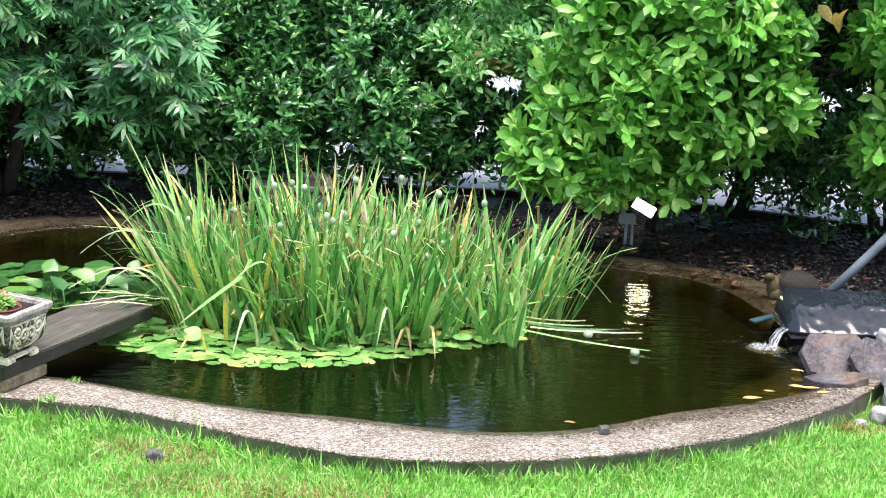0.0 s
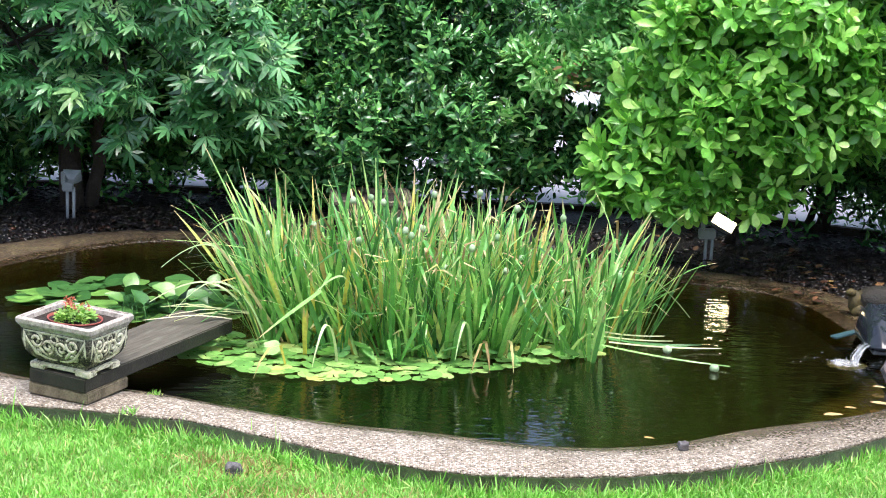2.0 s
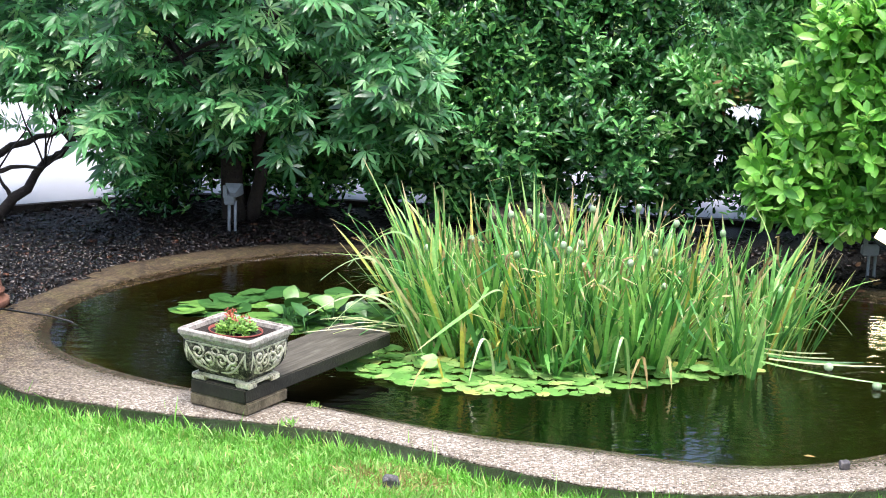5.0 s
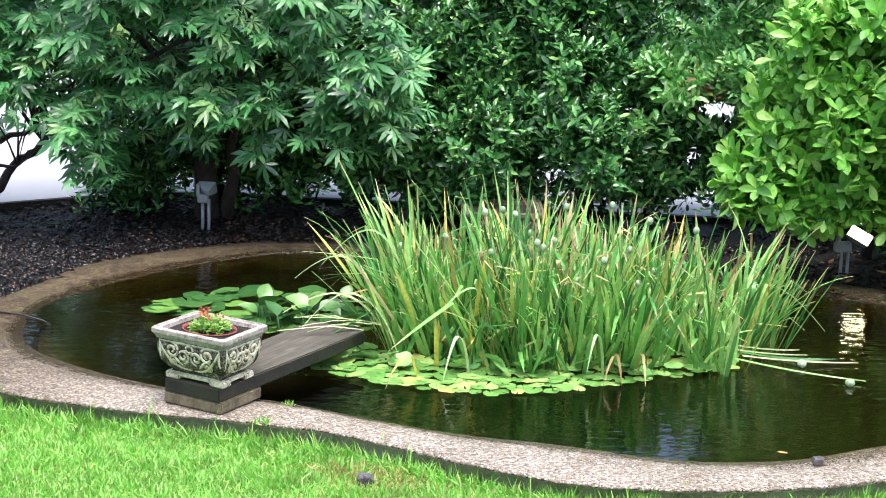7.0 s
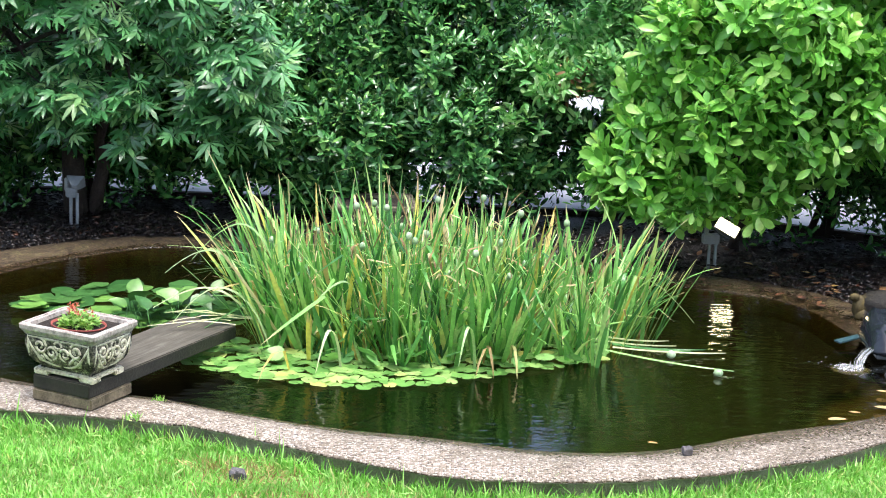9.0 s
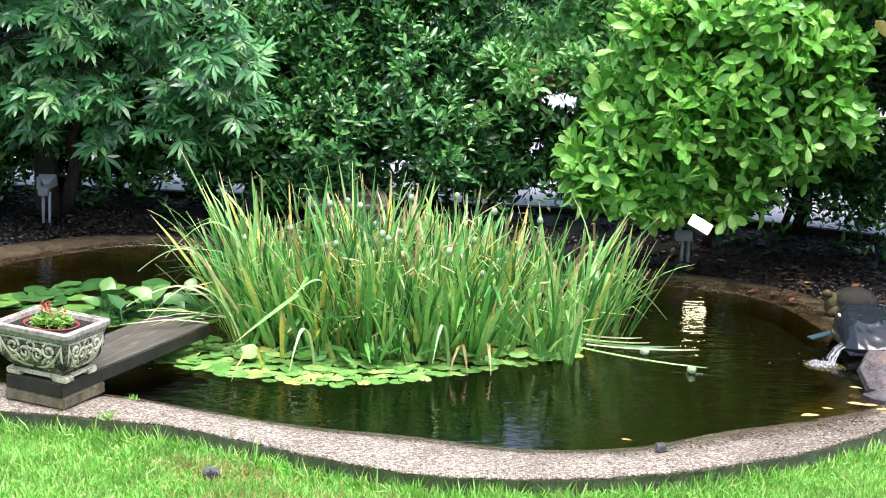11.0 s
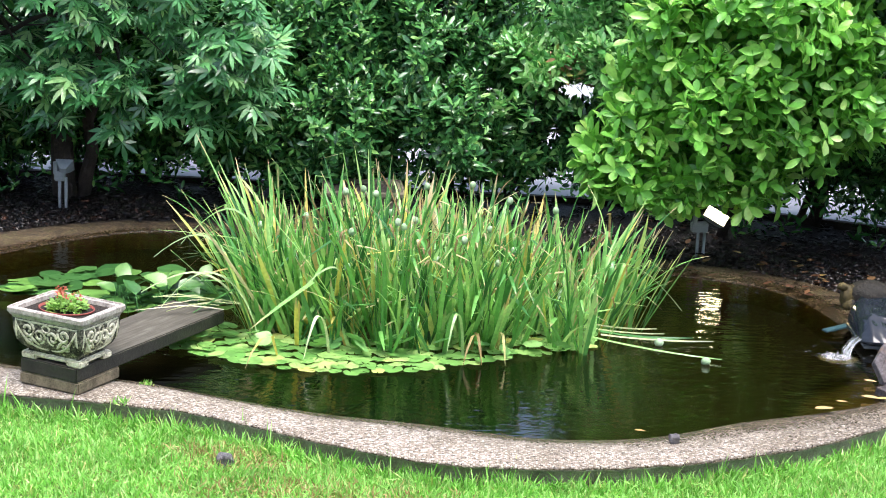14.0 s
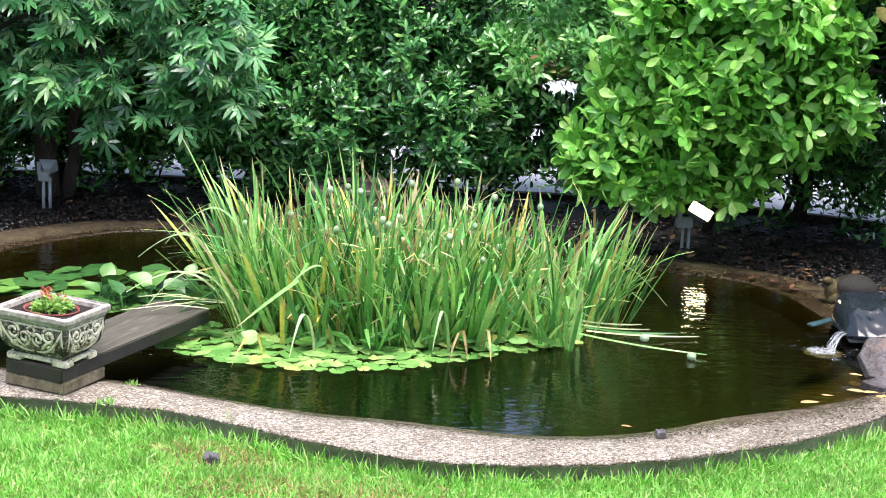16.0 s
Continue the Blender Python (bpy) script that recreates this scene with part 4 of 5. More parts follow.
# ---- iris clump in the water ----
def iris():
    base = thing("iris_clump", (0.0, 11.85, WATER_Z - 0.1))
    r = random.Random(21)
    kinds = [blade_shape(r, c) for c in (0.03, 0.12, 0.25, 0.4, 0.7, 0.08, 0.18, 0.1, 0.05)] + [blade_shape(r, 0.15, 0.55), blade_shape(r, 0.85), blade_shape(r, 0.2, 0.72), blade_shape(r, 0.12, 0.82)]
    q = np.random.default_rng(22)
    P, A, U, S = [], [], [], []
    # clumps of fans, each clump with a lean of its own
    tufts = []
    while len(tufts) < 60:
        a, d = q.uniform(0, 2 * np.pi), q.uniform(0, 1) ** 0.52
        c = np.array([-0.04 + 1.28 * d * np.cos(a), 11.88 + 0.7 * d * np.sin(a)])
        if all(np.hypot(*(c - o[0])) > 0.14 for o in tufts):
            tufts.append((c, np.array([np.cos(a) * d * (0.13 if np.cos(a) > 0 else 0.22), np.sin(a) * d * 0.16]) + q.normal(0, 0.11, 2), q.uniform(0.84, 1.06)))
    for c, tip, high in tufts:
        for k in range(q.integers(4, 6)):
            cx, cy = c + q.normal(0, 0.075, 2)
            tall = np.interp(cx, [-1.45, -1.2, -0.98, -0.75, -0.45, -0.2, 0.2, 0.5, 0.8, 1.1, 1.35], [0.95, 1.24, 1.12, 1.0, 1.26, 1.1, 0.97, 0.96, 0.88, 0.92, 0.7]) * high * q.uniform(0.85, 1.08)
            plane = q.uniform(0, np.pi)
            n = q.integers(4, 7)
            for i in range(n):
                f = (i / (n - 1) - 0.5) * 2
                lean = np.array([np.cos(plane) * f * 0.2 + tip[0] + q.normal(0, 0.15), np.sin(plane) * f * 0.2 + tip[1] + q.normal(0, 0.15), 1.0])
                lean[0] += 0.5 * max(0.0, abs(cx) - 0.95) * np.sign(cx) * 0.6
                ln = tall * (1 - 0.3 * abs(f)) * q.uniform(0.74, 1.06)
                P.append((cx + np.cos(plane) * f * 0.035, cy + np.sin(plane) * f * 0.035, -0.08))
                A.append(lean)
                U.append(np.array([lean[0], lean[1], 0]) + q.normal(0, 0.12, 3))
                S.append((q.uniform(0.017, 0.036), ln, ln))
    for k in range(34):
        cx = q.uniform(-1.2, 0.95)
        cy = 11.02 + 0.22 * abs(cx + 0.3) + q.uniform(0, 0.2)
        for i in range(q.integers(2, 6)):
            P.append((cx + q.normal(0, 0.03), cy + q.normal(0, 0.03), -0.06))
            A.append(np.array([np.clip(q.normal(0, 0.35), -0.42, 0.42), q.normal(-0.08, 0.2), 1.0]))
            U.append(q.normal(0, 1, 3) * np.array([1, 1, 0]) + np.array([0, -0.3, 0]))
            ln = q.uniform(0.25, 0.62)
            S.append((q.uniform(0.016, 0.034), ln, ln))
    for k in range(130):
        a = q.uniform(0, 2 * np.pi)
        d = q.uniform(0.75, 1.05)
        out = np.array([np.cos(a), np.sin(a) * 0.8, 0])
        P.append((0.02 + 1.28 * d * np.cos(a), 11.9 + 0.7 * d * np.sin(a), -0.06))
        A.append(out * q.uniform(0.3, 0.8) * (0.75 if out[0] > 0 else 1.0) + q.normal(0, 0.12, 3) + np.array([0, 0, 1.0]))
        U.append(out + q.normal(0, 0.2, 3))
        ln = q.uniform(0.45, 0.9)
        S.append((q.uniform(0.014, 0.028), ln, ln))
    P, A, U, S = (np.array(v) for v in (P, A, U, S))
    # templates stand in z and bow to y: turn the poses accordingly
    z = A / np.linalg.norm(A, axis=1, keepdims=True)
    x = np.cross(U, z)
    x /= np.linalg.norm(x, axis=1, keepdims=True)
    y = np.cross(z, x)
    m = np.zeros((len(P), 4, 4))
    m[:, :3, 0], m[:, :3, 1], m[:, :3, 2] = x * S[:, :1], y * S[:, 1:2], z * S[:, 2:]
    m[:, :3, 3], m[:, 3, 3] = P, 1
    m = nearest_first(m)
    scatter(kinds, m, BLADE, base, "foliage", 300, "blade")
    withered, dead = [blade_shape(r, 0.3, 0.4), blade_shape(r, 0.9), blade_shape(r, 0.2, 0.6)], []
    for k in range(150):
        a, d = q.uniform(0, 2 * np.pi), q.uniform(0, 1) ** 0.5
        s = q.uniform(0.1, 0.36)
        at = pose(0.02 + 1.25 * d * np.cos(a), 11.85 + 0.68 * d * np.sin(a), q.uniform(0.05, 0.75) * (1 - 0.35 * d), q.uniform(-35, 35), q.uniform(-35, 35), q.uniform(0, 360))
        dead.append(np.array(at @ Matrix.Diagonal((q.uniform(0.008, 0.02), s, s, 1))))
    scatter(withered, np.array(dead), DEAD_BLADE, base, "withered_blades", 150, "withered_blade")
    for k in range(20):
        a, d = q.uniform(0, 2 * np.pi), q.uniform(0, 1) ** 0.5
        b = Vector((-0.2 + 0.95 * d * np.cos(a), 11.85 + 0.6 * d * np.sin(a) - 0.1, -0.05))
        t = b + Vector((0.25 * np.cos(a) * d, -0.12, q.uniform(0.5, 0.98) - 0.14 * max(0.0, b.x)))
        stalk = tube("stalk", bend(b, t, 0.0, 4, 0.015, r), [0.005] * 5, BLADE, base, 5)
        bm = bmesh.new()
        bmesh.ops.create_uvsphere(bm, u_segments=9, v_segments=7, radius=1)
        for v in bm.verts:
            w = 1 + 0.1 * math.cos(3 * math.atan2(v.co.y, v.co.x))
            v.co = Vector((v.co.x * 0.02 * w, v.co.y * 0.02 * w, v.co.z * 0.025)) + t
        part("seed_pod", bm, POD, stalk, "pale green rounded seed pod", True)
    # long pale blades that arch out of the clump, two of them over the plank
    arcs = [((-1.08, 11.12), (-1.72, 11.2), 0.42, 0.14), ((-1.15, 11.3), (-1.85, 11.42), 0.36, 0.2), ((-1.2, 11.6), (-1.85, 11.9), 0.5, 0.3), ((-1.0, 11.4), (-1.62, 11.5), 0.75, 0.5),
            ((-0.2, 11.2), (0.25, 11.0), 0.75, 0.42), ((0.5, 11.4), (0.95, 11.15), 0.55, 0.2),
            ((-0.5, 11.1), (-0.8, 10.97), 0.52, 0.42), ((0.75, 11.55), (1.5, 11.5), 0.5, 0.22), ((-0.65, 10.95), (-0.78, 10.66), 0.28, 0.06), ((0.15, 11.05), (0.05, 10.78), 0.3, 0.1)]
    for k, (a, b, high, end) in enumerate(arcs):
        v, f, al = [], [], []
        across = Vector((b[1] - a[1], a[0] - b[0], 0)).normalized()
        for i in range(15):
            s = i / 14
            z = -0.05 + (high + 0.05) * (1 - (1 - min(1, s / 0.62)) ** 2) - (high - end) * max(0.0, (s - 0.62) / 0.38) ** 1.7
            c = Vector((a[0] + (b[0] - a[0]) * s ** 1.4, a[1] + (b[1] - a[1]) * s ** 1.4, z))
            w = 0.009 * (1 - s ** 4) + 0.001
            v += [c - across * w, c + across * w + Vector((0, 0, 0.007))]
            al += [0.45 * s] * 2
            if i:
                f.append((2 * i - 2, 2 * i, 2 * i + 1, 2 * i - 1))
        under(new("arching_blade", mesh_of("arching_blade", v, f, ARCH_BLADE, True, al)), base)
    # blades lying on the water on the open side
    for k, (x0, y0, x1, y1) in enumerate([(1.0, 11.5, 1.6, 11.62), (1.0, 11.42, 1.72, 11.55), (0.95, 11.34, 1.72, 11.16), (0.9, 11.55, 1.42, 11.64), (1.0, 11.46, 1.5, 11.52), (0.95, 11.6, 1.38, 11.72)]):
        v, f, al = [], [], []
        for i in range(9):
            s = i / 8
            c = Vector((x0 + (x1 - x0) * s, y0 + (y1 - y0) * s, 0.012 + 0.05 * (1 - s) ** 2 + 0.004 * k))
            w = 0.0075 * (1 - s ** 3)
            v += [c + Vector((0, -w, 0)), c + Vector((0, w, 0.006))]
            al += [s * 0.8] * 2
            if i:
                f.append((2 * i - 2, 2 * i, 2 * i + 1, 2 * i - 1))
        under(new("fallen_blade", mesh_of("fallen_blade", v, f, PALE_BLADE if k % 2 else BLADE, True, [a * 0.5 for a in al])), base)
    for x, y in ((1.37, 11.47), (1.62, 11.12)):
        bm = bmesh.new()
        bmesh.ops.create_uvsphere(bm, u_segments=12, v_segments=8, radius=0.03, matrix=Matrix.Translation((x, y, 0.02)) @ Matrix.Diagonal((1, 1, 0.85, 1)))
        part("seed_pod", bm, POD, base, "pale green seed pod floating on the water", True)
    for k, (x, y, dx) in enumerate([(0.2, 10.98, 0.03), (0.25, 10.95, -0.05), (0.36, 11.0, 0.02), (-0.95, 10.7, -0.08)]):
        pts = [Vector((x, y + 0.14, 0.02)), Vector((x + dx * 0.3, y + 0.06, 0.16)), Vector((x + dx, y - 0.03, 0.17)), Vector((x + dx * 1.6, y - 0.09, 0.1)), Vector((x + dx * 2, y - 0.12, 0.01))]
        v, f, al = [], [], []
        for i, c in enumerate(pts):
            w = (0.006, 0.008, 0.009, 0.007, 0.001)[i]
            v += [c + Vector((-w, 0, 0)), c + Vector((w, 0, 0.003))]
            al += [0.5 + 0.12 * i] * 2
            if i:
                f.append((2 * i - 2, 2 * i, 2 * i + 1, 2 * i - 1))
        under(new("withered_leaf", mesh_of("withered_leaf", v, f, STRAW if k < 3 else BLADE, True, al)), base)
    tagged(base, "dense clump of tall green iris blades with yellowing tips", "iris")


iris()


# ---- floating leaves ----
def pad_shape(r, cup=0.06, notch=0.15, n=20):
    v, f = [(0, 0, 0)], []
    for i in range(n):
        a = notch + (2 * math.pi - 2 * notch) * i / (n - 1)
        w = 1 + 0.05 * math.sin(3 * a + r.uniform(0, 6)) + r.uniform(-0.025, 0.025)
        v.append((0.55 * w * math.sin(a), 0.55 * w * math.cos(a), cup * 0.25 + r.uniform(-0.012, 0.012)))
        v.append((w * math.sin(a), w * math.cos(a), cup + 0.03 * math.sin(4 * a + r.uniform(0, 1)) + r.uniform(-0.015, 0.015)))
    for i in range(n - 1):
        a, b = 1 + 2 * i, 3 + 2 * i
        f += [(0, a, b), (a, a + 1, b + 1, b)]
    return v, f, [0.3] * len(v)


def lilies(name, at, spots, mat, kinds, label, category, piece):
    base = thing(name, at)
    m = []
    for x, y, z, s, tx, ty, rz in spots:
        m.append(np.array(pose(x, y, z, tx, ty, rz) @ Matrix.Diagonal((s, s, s, 1))))
    scatter(kinds, np.array(m), mat, base, "pads", len(m), piece)
    return tagged(base, label, category)


r9 = random.Random(9)
PADS = [pad_shape(r9, c) for c in (0.02, 0.05, 0.1, 0.03)]


def front_pads():
    spots, taken = [], []
    tries = 0
    while len(spots) < 250 and tries < 24000:
        tries += 1
        x = r9.uniform(-1.65, 0.95)
        front = float(np.interp(x, [-1.65, -1.05, -0.6, -0.2, 0.36, 1.0], [10.98, 10.66, 10.6, 10.66, 10.98, 11.4]))
        y = front + r9.uniform(0, 1) ** 1.3 * 0.62
        s = r9.uniform(0.038, 0.08)
        if any((x - a) ** 2 + (y - b) ** 2 < (0.66 * (s + c)) ** 2 for a, b, c in taken):
            continue
        taken.append((x, y, s))
        spots.append((x, y, 0.004 + 0.0004 * len(spots) % 0.02, s, r9.uniform(-5, 5), r9.uniform(-5, 5), r9.uniform(0, 360)))
    raised = []
    for k in range(28):
        x = r9.uniform(-1.5, 0.75)
        y = 11.1 - 0.3 * math.exp(-((x + 0.45) / 0.75) ** 2) + r9.uniform(0, 0.3)
        raised.append((x, y, r9.uniform(0.03, 0.13), r9.uniform(0.042, 0.066), r9.uniform(-10, 30), r9.uniform(-40, 40), r9.uniform(0, 360)))
    lily = lilies("water_lily", (-0.4, 11.0, 0), spots, PAD, PADS, "round bright green water lily pads, some raised above the water", "water lily", "pad")
    up = [pad_shape(r9, c, 0.1) for c in (0.06, 0.12)]
    scatter(up, np.array([np.array(pose(x, y, z, a, b, c) @ Matrix.Diagonal((s, s, s, 1))) for x, y, z, s, a, b, c in raised]), RAISED_PAD, lily, "pads", len(raised), "raised_leaf")


front_pads()


def back_pads():
    spots = []
    for k in range(80):
        x, y = r9.uniform(-2.8, -1.3), r9.uniform(11.55, 12.6)
        if ((x + 2.0) / 0.8) ** 2 + ((y - 12.1) / 0.5) ** 2 > 1:
            continue
        spots.append((x, y, 0.006 + 0.0005 * k, r9.uniform(0.075, 0.13), r9.uniform(-6, 6), r9.uniform(-6, 6), r9.uniform(0, 360)))
    lilies("water_lily", (-2.0, 12.1, 0), spots, PAD_DEEP, PADS, "large deep green water lily pads behind the plank", "water lily", "pad")
    heart = [leaf_shape(0.75, 0.38, 0.2, 0.12, 5), leaf_shape(0.68, 0.36, 0.3, 0.16, 5)]
    base = thing("water_arum", (-1.8, 11.75, 0))
    m = []
    for k in range(34):
        x, y, z = r9.uniform(-2.25, -1.4), r9.uniform(11.5, 12.1), r9.uniform(0.03, 0.15)
        s = r9.uniform(0.12, 0.2)
        m.append(np.array(pose(x, y, z, r9.uniform(-20, 55), r9.uniform(-30, 30), r9.uniform(-150, 150)) @ Matrix.Diagonal((s, s, s, 1))))
        tube("leaf_stalk", [(x + r9.uniform(-0.05, 0.05), y + 0.03, -0.06), (x, y, z)], [0.005, 0.004], PAD_DEEP, base, 5)
    scatter(heart, np.array(m), PAD_DEEP, base, "leaves", len(m))
    tagged(base, "glossy heart-shaped marginal leaves standing over the water", "water plant")


back_pads()


# ---- planter, slab and plank ----
TURN = -26.0
slab_top = COPING_TOP + 0.072
PLANK_TOP = slab_top + 0.08
bm = box(0.4, 0.38, 0.068, (0, 0, 0.038), 0.008)
slab = part("paving_slab", bm, SLAB)
slab.matrix_basis = pose(-2.04, 10.17, COPING_TOP, 0, 0, TURN)
tagged(slab, "worn brown concrete paving slab on the coping", "slab")

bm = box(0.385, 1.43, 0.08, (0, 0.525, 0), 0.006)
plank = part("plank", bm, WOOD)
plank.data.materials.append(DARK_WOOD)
# sides and underside take the timber with painted shade
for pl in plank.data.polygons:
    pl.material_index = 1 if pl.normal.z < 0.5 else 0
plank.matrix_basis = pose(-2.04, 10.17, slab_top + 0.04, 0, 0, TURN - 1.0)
tagged(plank, "broad weathered grey wooden plank bridging the pond", "plank")


def straw():
    r = random.Random(51)
    for k in range(6):
        a = Vector((-1.3 + r.uniform(-0.08, 0.1), 11.16 + r.uniform(-0.1, 0.13), PLANK_TOP + 0.03))
        b = a + Vector((-r.uniform(0.25, 0.6), -r.uniform(-0.04, 0.14), 0))
        b.z = PLANK_TOP + 0.012 + 0.004 * k
        v, f, al = [], [], []
        for i in range(9):
            s = i / 8
            c = a.lerp(b, s) + Vector((0, 0.012 * math.sin(5 * s + 1.7 * k), 0.025 * math.sin(math.pi * s) * r.uniform(0.6, 1)))
            w = (0.003 + 0.0007 * k) * (1 - s ** 3)
            v += [c + Vector((0, -w, 0)), c + Vector((0, w, 0.004))]
            al += [0.5 + 0.45 * s] * 2
            if i:
                f.append((2 * i - 2, 2 * i, 2 * i + 1, 2 * i - 1))
        tagged(new("dry_leaf", mesh_of("dry_leaf", v, f, PALE_BLADE, True, al)), "pale fallen iris blade lying across the plank", "leaf", "fallen blades")


straw()


def spiral(cx, cz, r0, turns, flip, start=0.0, n=22):
    pts = []
    for i in range(n):
        s = i / (n - 1)
        a = start + flip * s * turns * 2 * math.pi
        rr = r0 * (1 - 0.8 * s)
        pts.append((cx + rr * math.cos(a), cz + rr * math.sin(a)))
    return pts


def carved_planter():
    """A rectangular cast-stone planter with a moulded rim, swelling sides with scrolls, and bracket feet."""
    top = thing("stone_planter")
    prof = [(0.03, 0.178, 0.128), (0.05, 0.172, 0.124), (0.062, 0.182, 0.134), (0.085, 0.205, 0.156), (0.12, 0.222, 0.174), (0.17, 0.231, 0.184), (0.225, 0.233, 0.186), (0.24, 0.231, 0.184)]

    def ring(bm, hx, hy, z, k=6):
        out = []
        c = 0.02
        for sx, sy, a0 in ((1, 1, 0), (-1, 1, 90), (-1, -1, 180), (1, -1, 270)):
            for i in range(k + 1):
                a = radians(a0 + 90 * i / k)
                out.append(bm.verts.new((sx * (hx - c) + c * math.cos(a), sy * (hy - c) + c * math.sin(a), z)))
        return out

    def skin(levels, close_bottom=True, close_top=True):
        bm = bmesh.new()
        rs = [ring(bm, hx, hy, z) for z, hx, hy in levels]
        for a, b in zip(rs, rs[1:]):
            for i in range(len(a)):
                j = (i + 1) % len(a)
                bm.faces.new((a[i], a[j], b[j], b[i]))
        if close_bottom:
            bm.faces.new(rs[0][::-1])
        if close_top:
            bm.faces.new(rs[-1])
        return bm

    part("bowl", skin(prof), STONE_DARK, top, "", True)
    part("rim", skin([(0.238, 0.234, 0.187), (0.25, 0.238, 0.191), (0.258, 0.246, 0.199), (0.266, 0.246, 0.199), (0.27, 0.254, 0.207), (0.292, 0.254, 0.207), (0.296, 0.25, 0.203), (0.3, 0.245, 0.198), (0.3, 0.236, 0.189), (0.293, 0.233, 0.186), (0.293, 0.214, 0.167), (0.265, 0.208, 0.161)], False, False), RIM_STONE, top, "grey moulded rim")
    part("soil", box(0.42, 0.326, 0.02, (0, 0, 0.262)), SOIL, top)
    for sx in (-1, 1):
        for sy in (-1, 1):
            bm = box(0.1, 0.08, 0.038, (sx * 0.152, sy * 0.105, 0.02), 0.008)
            part("foot", bm, CAST_STONE, top)
    for sy in (-1, 1):
        part("base_moulding", box(0.33, 0.03, 0.026, (0, sy * 0.126, 0.03), 0.008), CAST_STONE, top)
    for sx in (-1, 1):
        part("base_moulding", box(0.03, 0.222, 0.026, (sx * 0.178, 0, 0.03), 0.008), CAST_STONE, top)

    def out_at(z, side):
        """How far the bowl's side stands out at height z."""
        zs = [p[0] for p in prof]
        return float(np.interp(z, zs, [p[2 if side else 1] for p in prof]))

    def relief(name, pts, side, sign, rad):
        line = []
        for u, z in pts:
            d = (out_at(z, side) - 0.003) * sign
            line.append((u, d, z) if side else (d, u, z))
        n = len(line)
        tube(name, line, [rad * (0.6 + 0.4 * math.sin(math.pi * (i + 0.5) / n)) for i in range(n)], CAST_STONE, top, 6)

    for side, half in ((1, 0.2), (0, 0.15)):
        for sign in (-1, 1):
            for f in (-1, 1):
                relief("scroll", spiral(f * half * 0.6, 0.182, 0.046, 1.5, f, math.pi / 2), side, sign, 0.011)
                relief("scroll", spiral(f * half * 0.22, 0.155, 0.042, 1.4, -f, -math.pi / 2), side, sign, 0.01)
                relief("scroll", spiral(f * half * 0.6, 0.115, 0.03, 1.2, -f, math.pi / 2), side, sign, 0.009)
                relief("leaf_swag", [(f * half * (0.05 + 0.97 * s), 0.075 + 0.14 * s ** 2.6) for s in np.linspace(0, 1, 14)], side, sign, 0.01)
                relief("leaf_swag", [(f * half * (0.3 + 0.25 * s), 0.1 + 0.05 * s) for s in np.linspace(0, 1, 6)], side, sign, 0.01)
                relief("edge_moulding", [(f * half * 1.02, z) for z in np.linspace(0.11, 0.235, 7)], side, sign, 0.007)
            relief("edge_moulding", [(half * s, 0.228) for s in np.linspace(-1, 1, 9)], side, sign, 0.007)
            relief("leaf_swag", [(half * 0.12 * math.sin(a), 0.2 + 0.02 * math.cos(a)) for a in np.linspace(0, 6.28, 12)], side, sign, 0.01)
    return top


planter = carved_planter()
planter.matrix_basis = pose(-2.05, 10.13, PLANK_TOP, 0, 0, TURN)
tagged(planter, "weathered cast-stone planter carved with scrolls, blackened by lichen", "planter", "stone planters")
far_planter = copy_thing(planter, pose(-0.62, 14.2, COPING_TOP - 0.02, 0, 0, 6) @ Matrix.Diagonal((1.0, 1.0, 1.0, 1)))
far_planter.scale = (1.2, 1.2, 1.08)
for ob in far_planter.children:
    if ob.type == "MESH" and ob.data.materials[0] in (RIM_STONE, CAST_STONE, STONE_DARK):
        ob.material_slots[0].link = "OBJECT"
        ob.material_slots[0].material = MOSSY_STONE
tagged(far_planter, "brown mossy stone planter standing behind the iris clump", "planter", "stone planters")


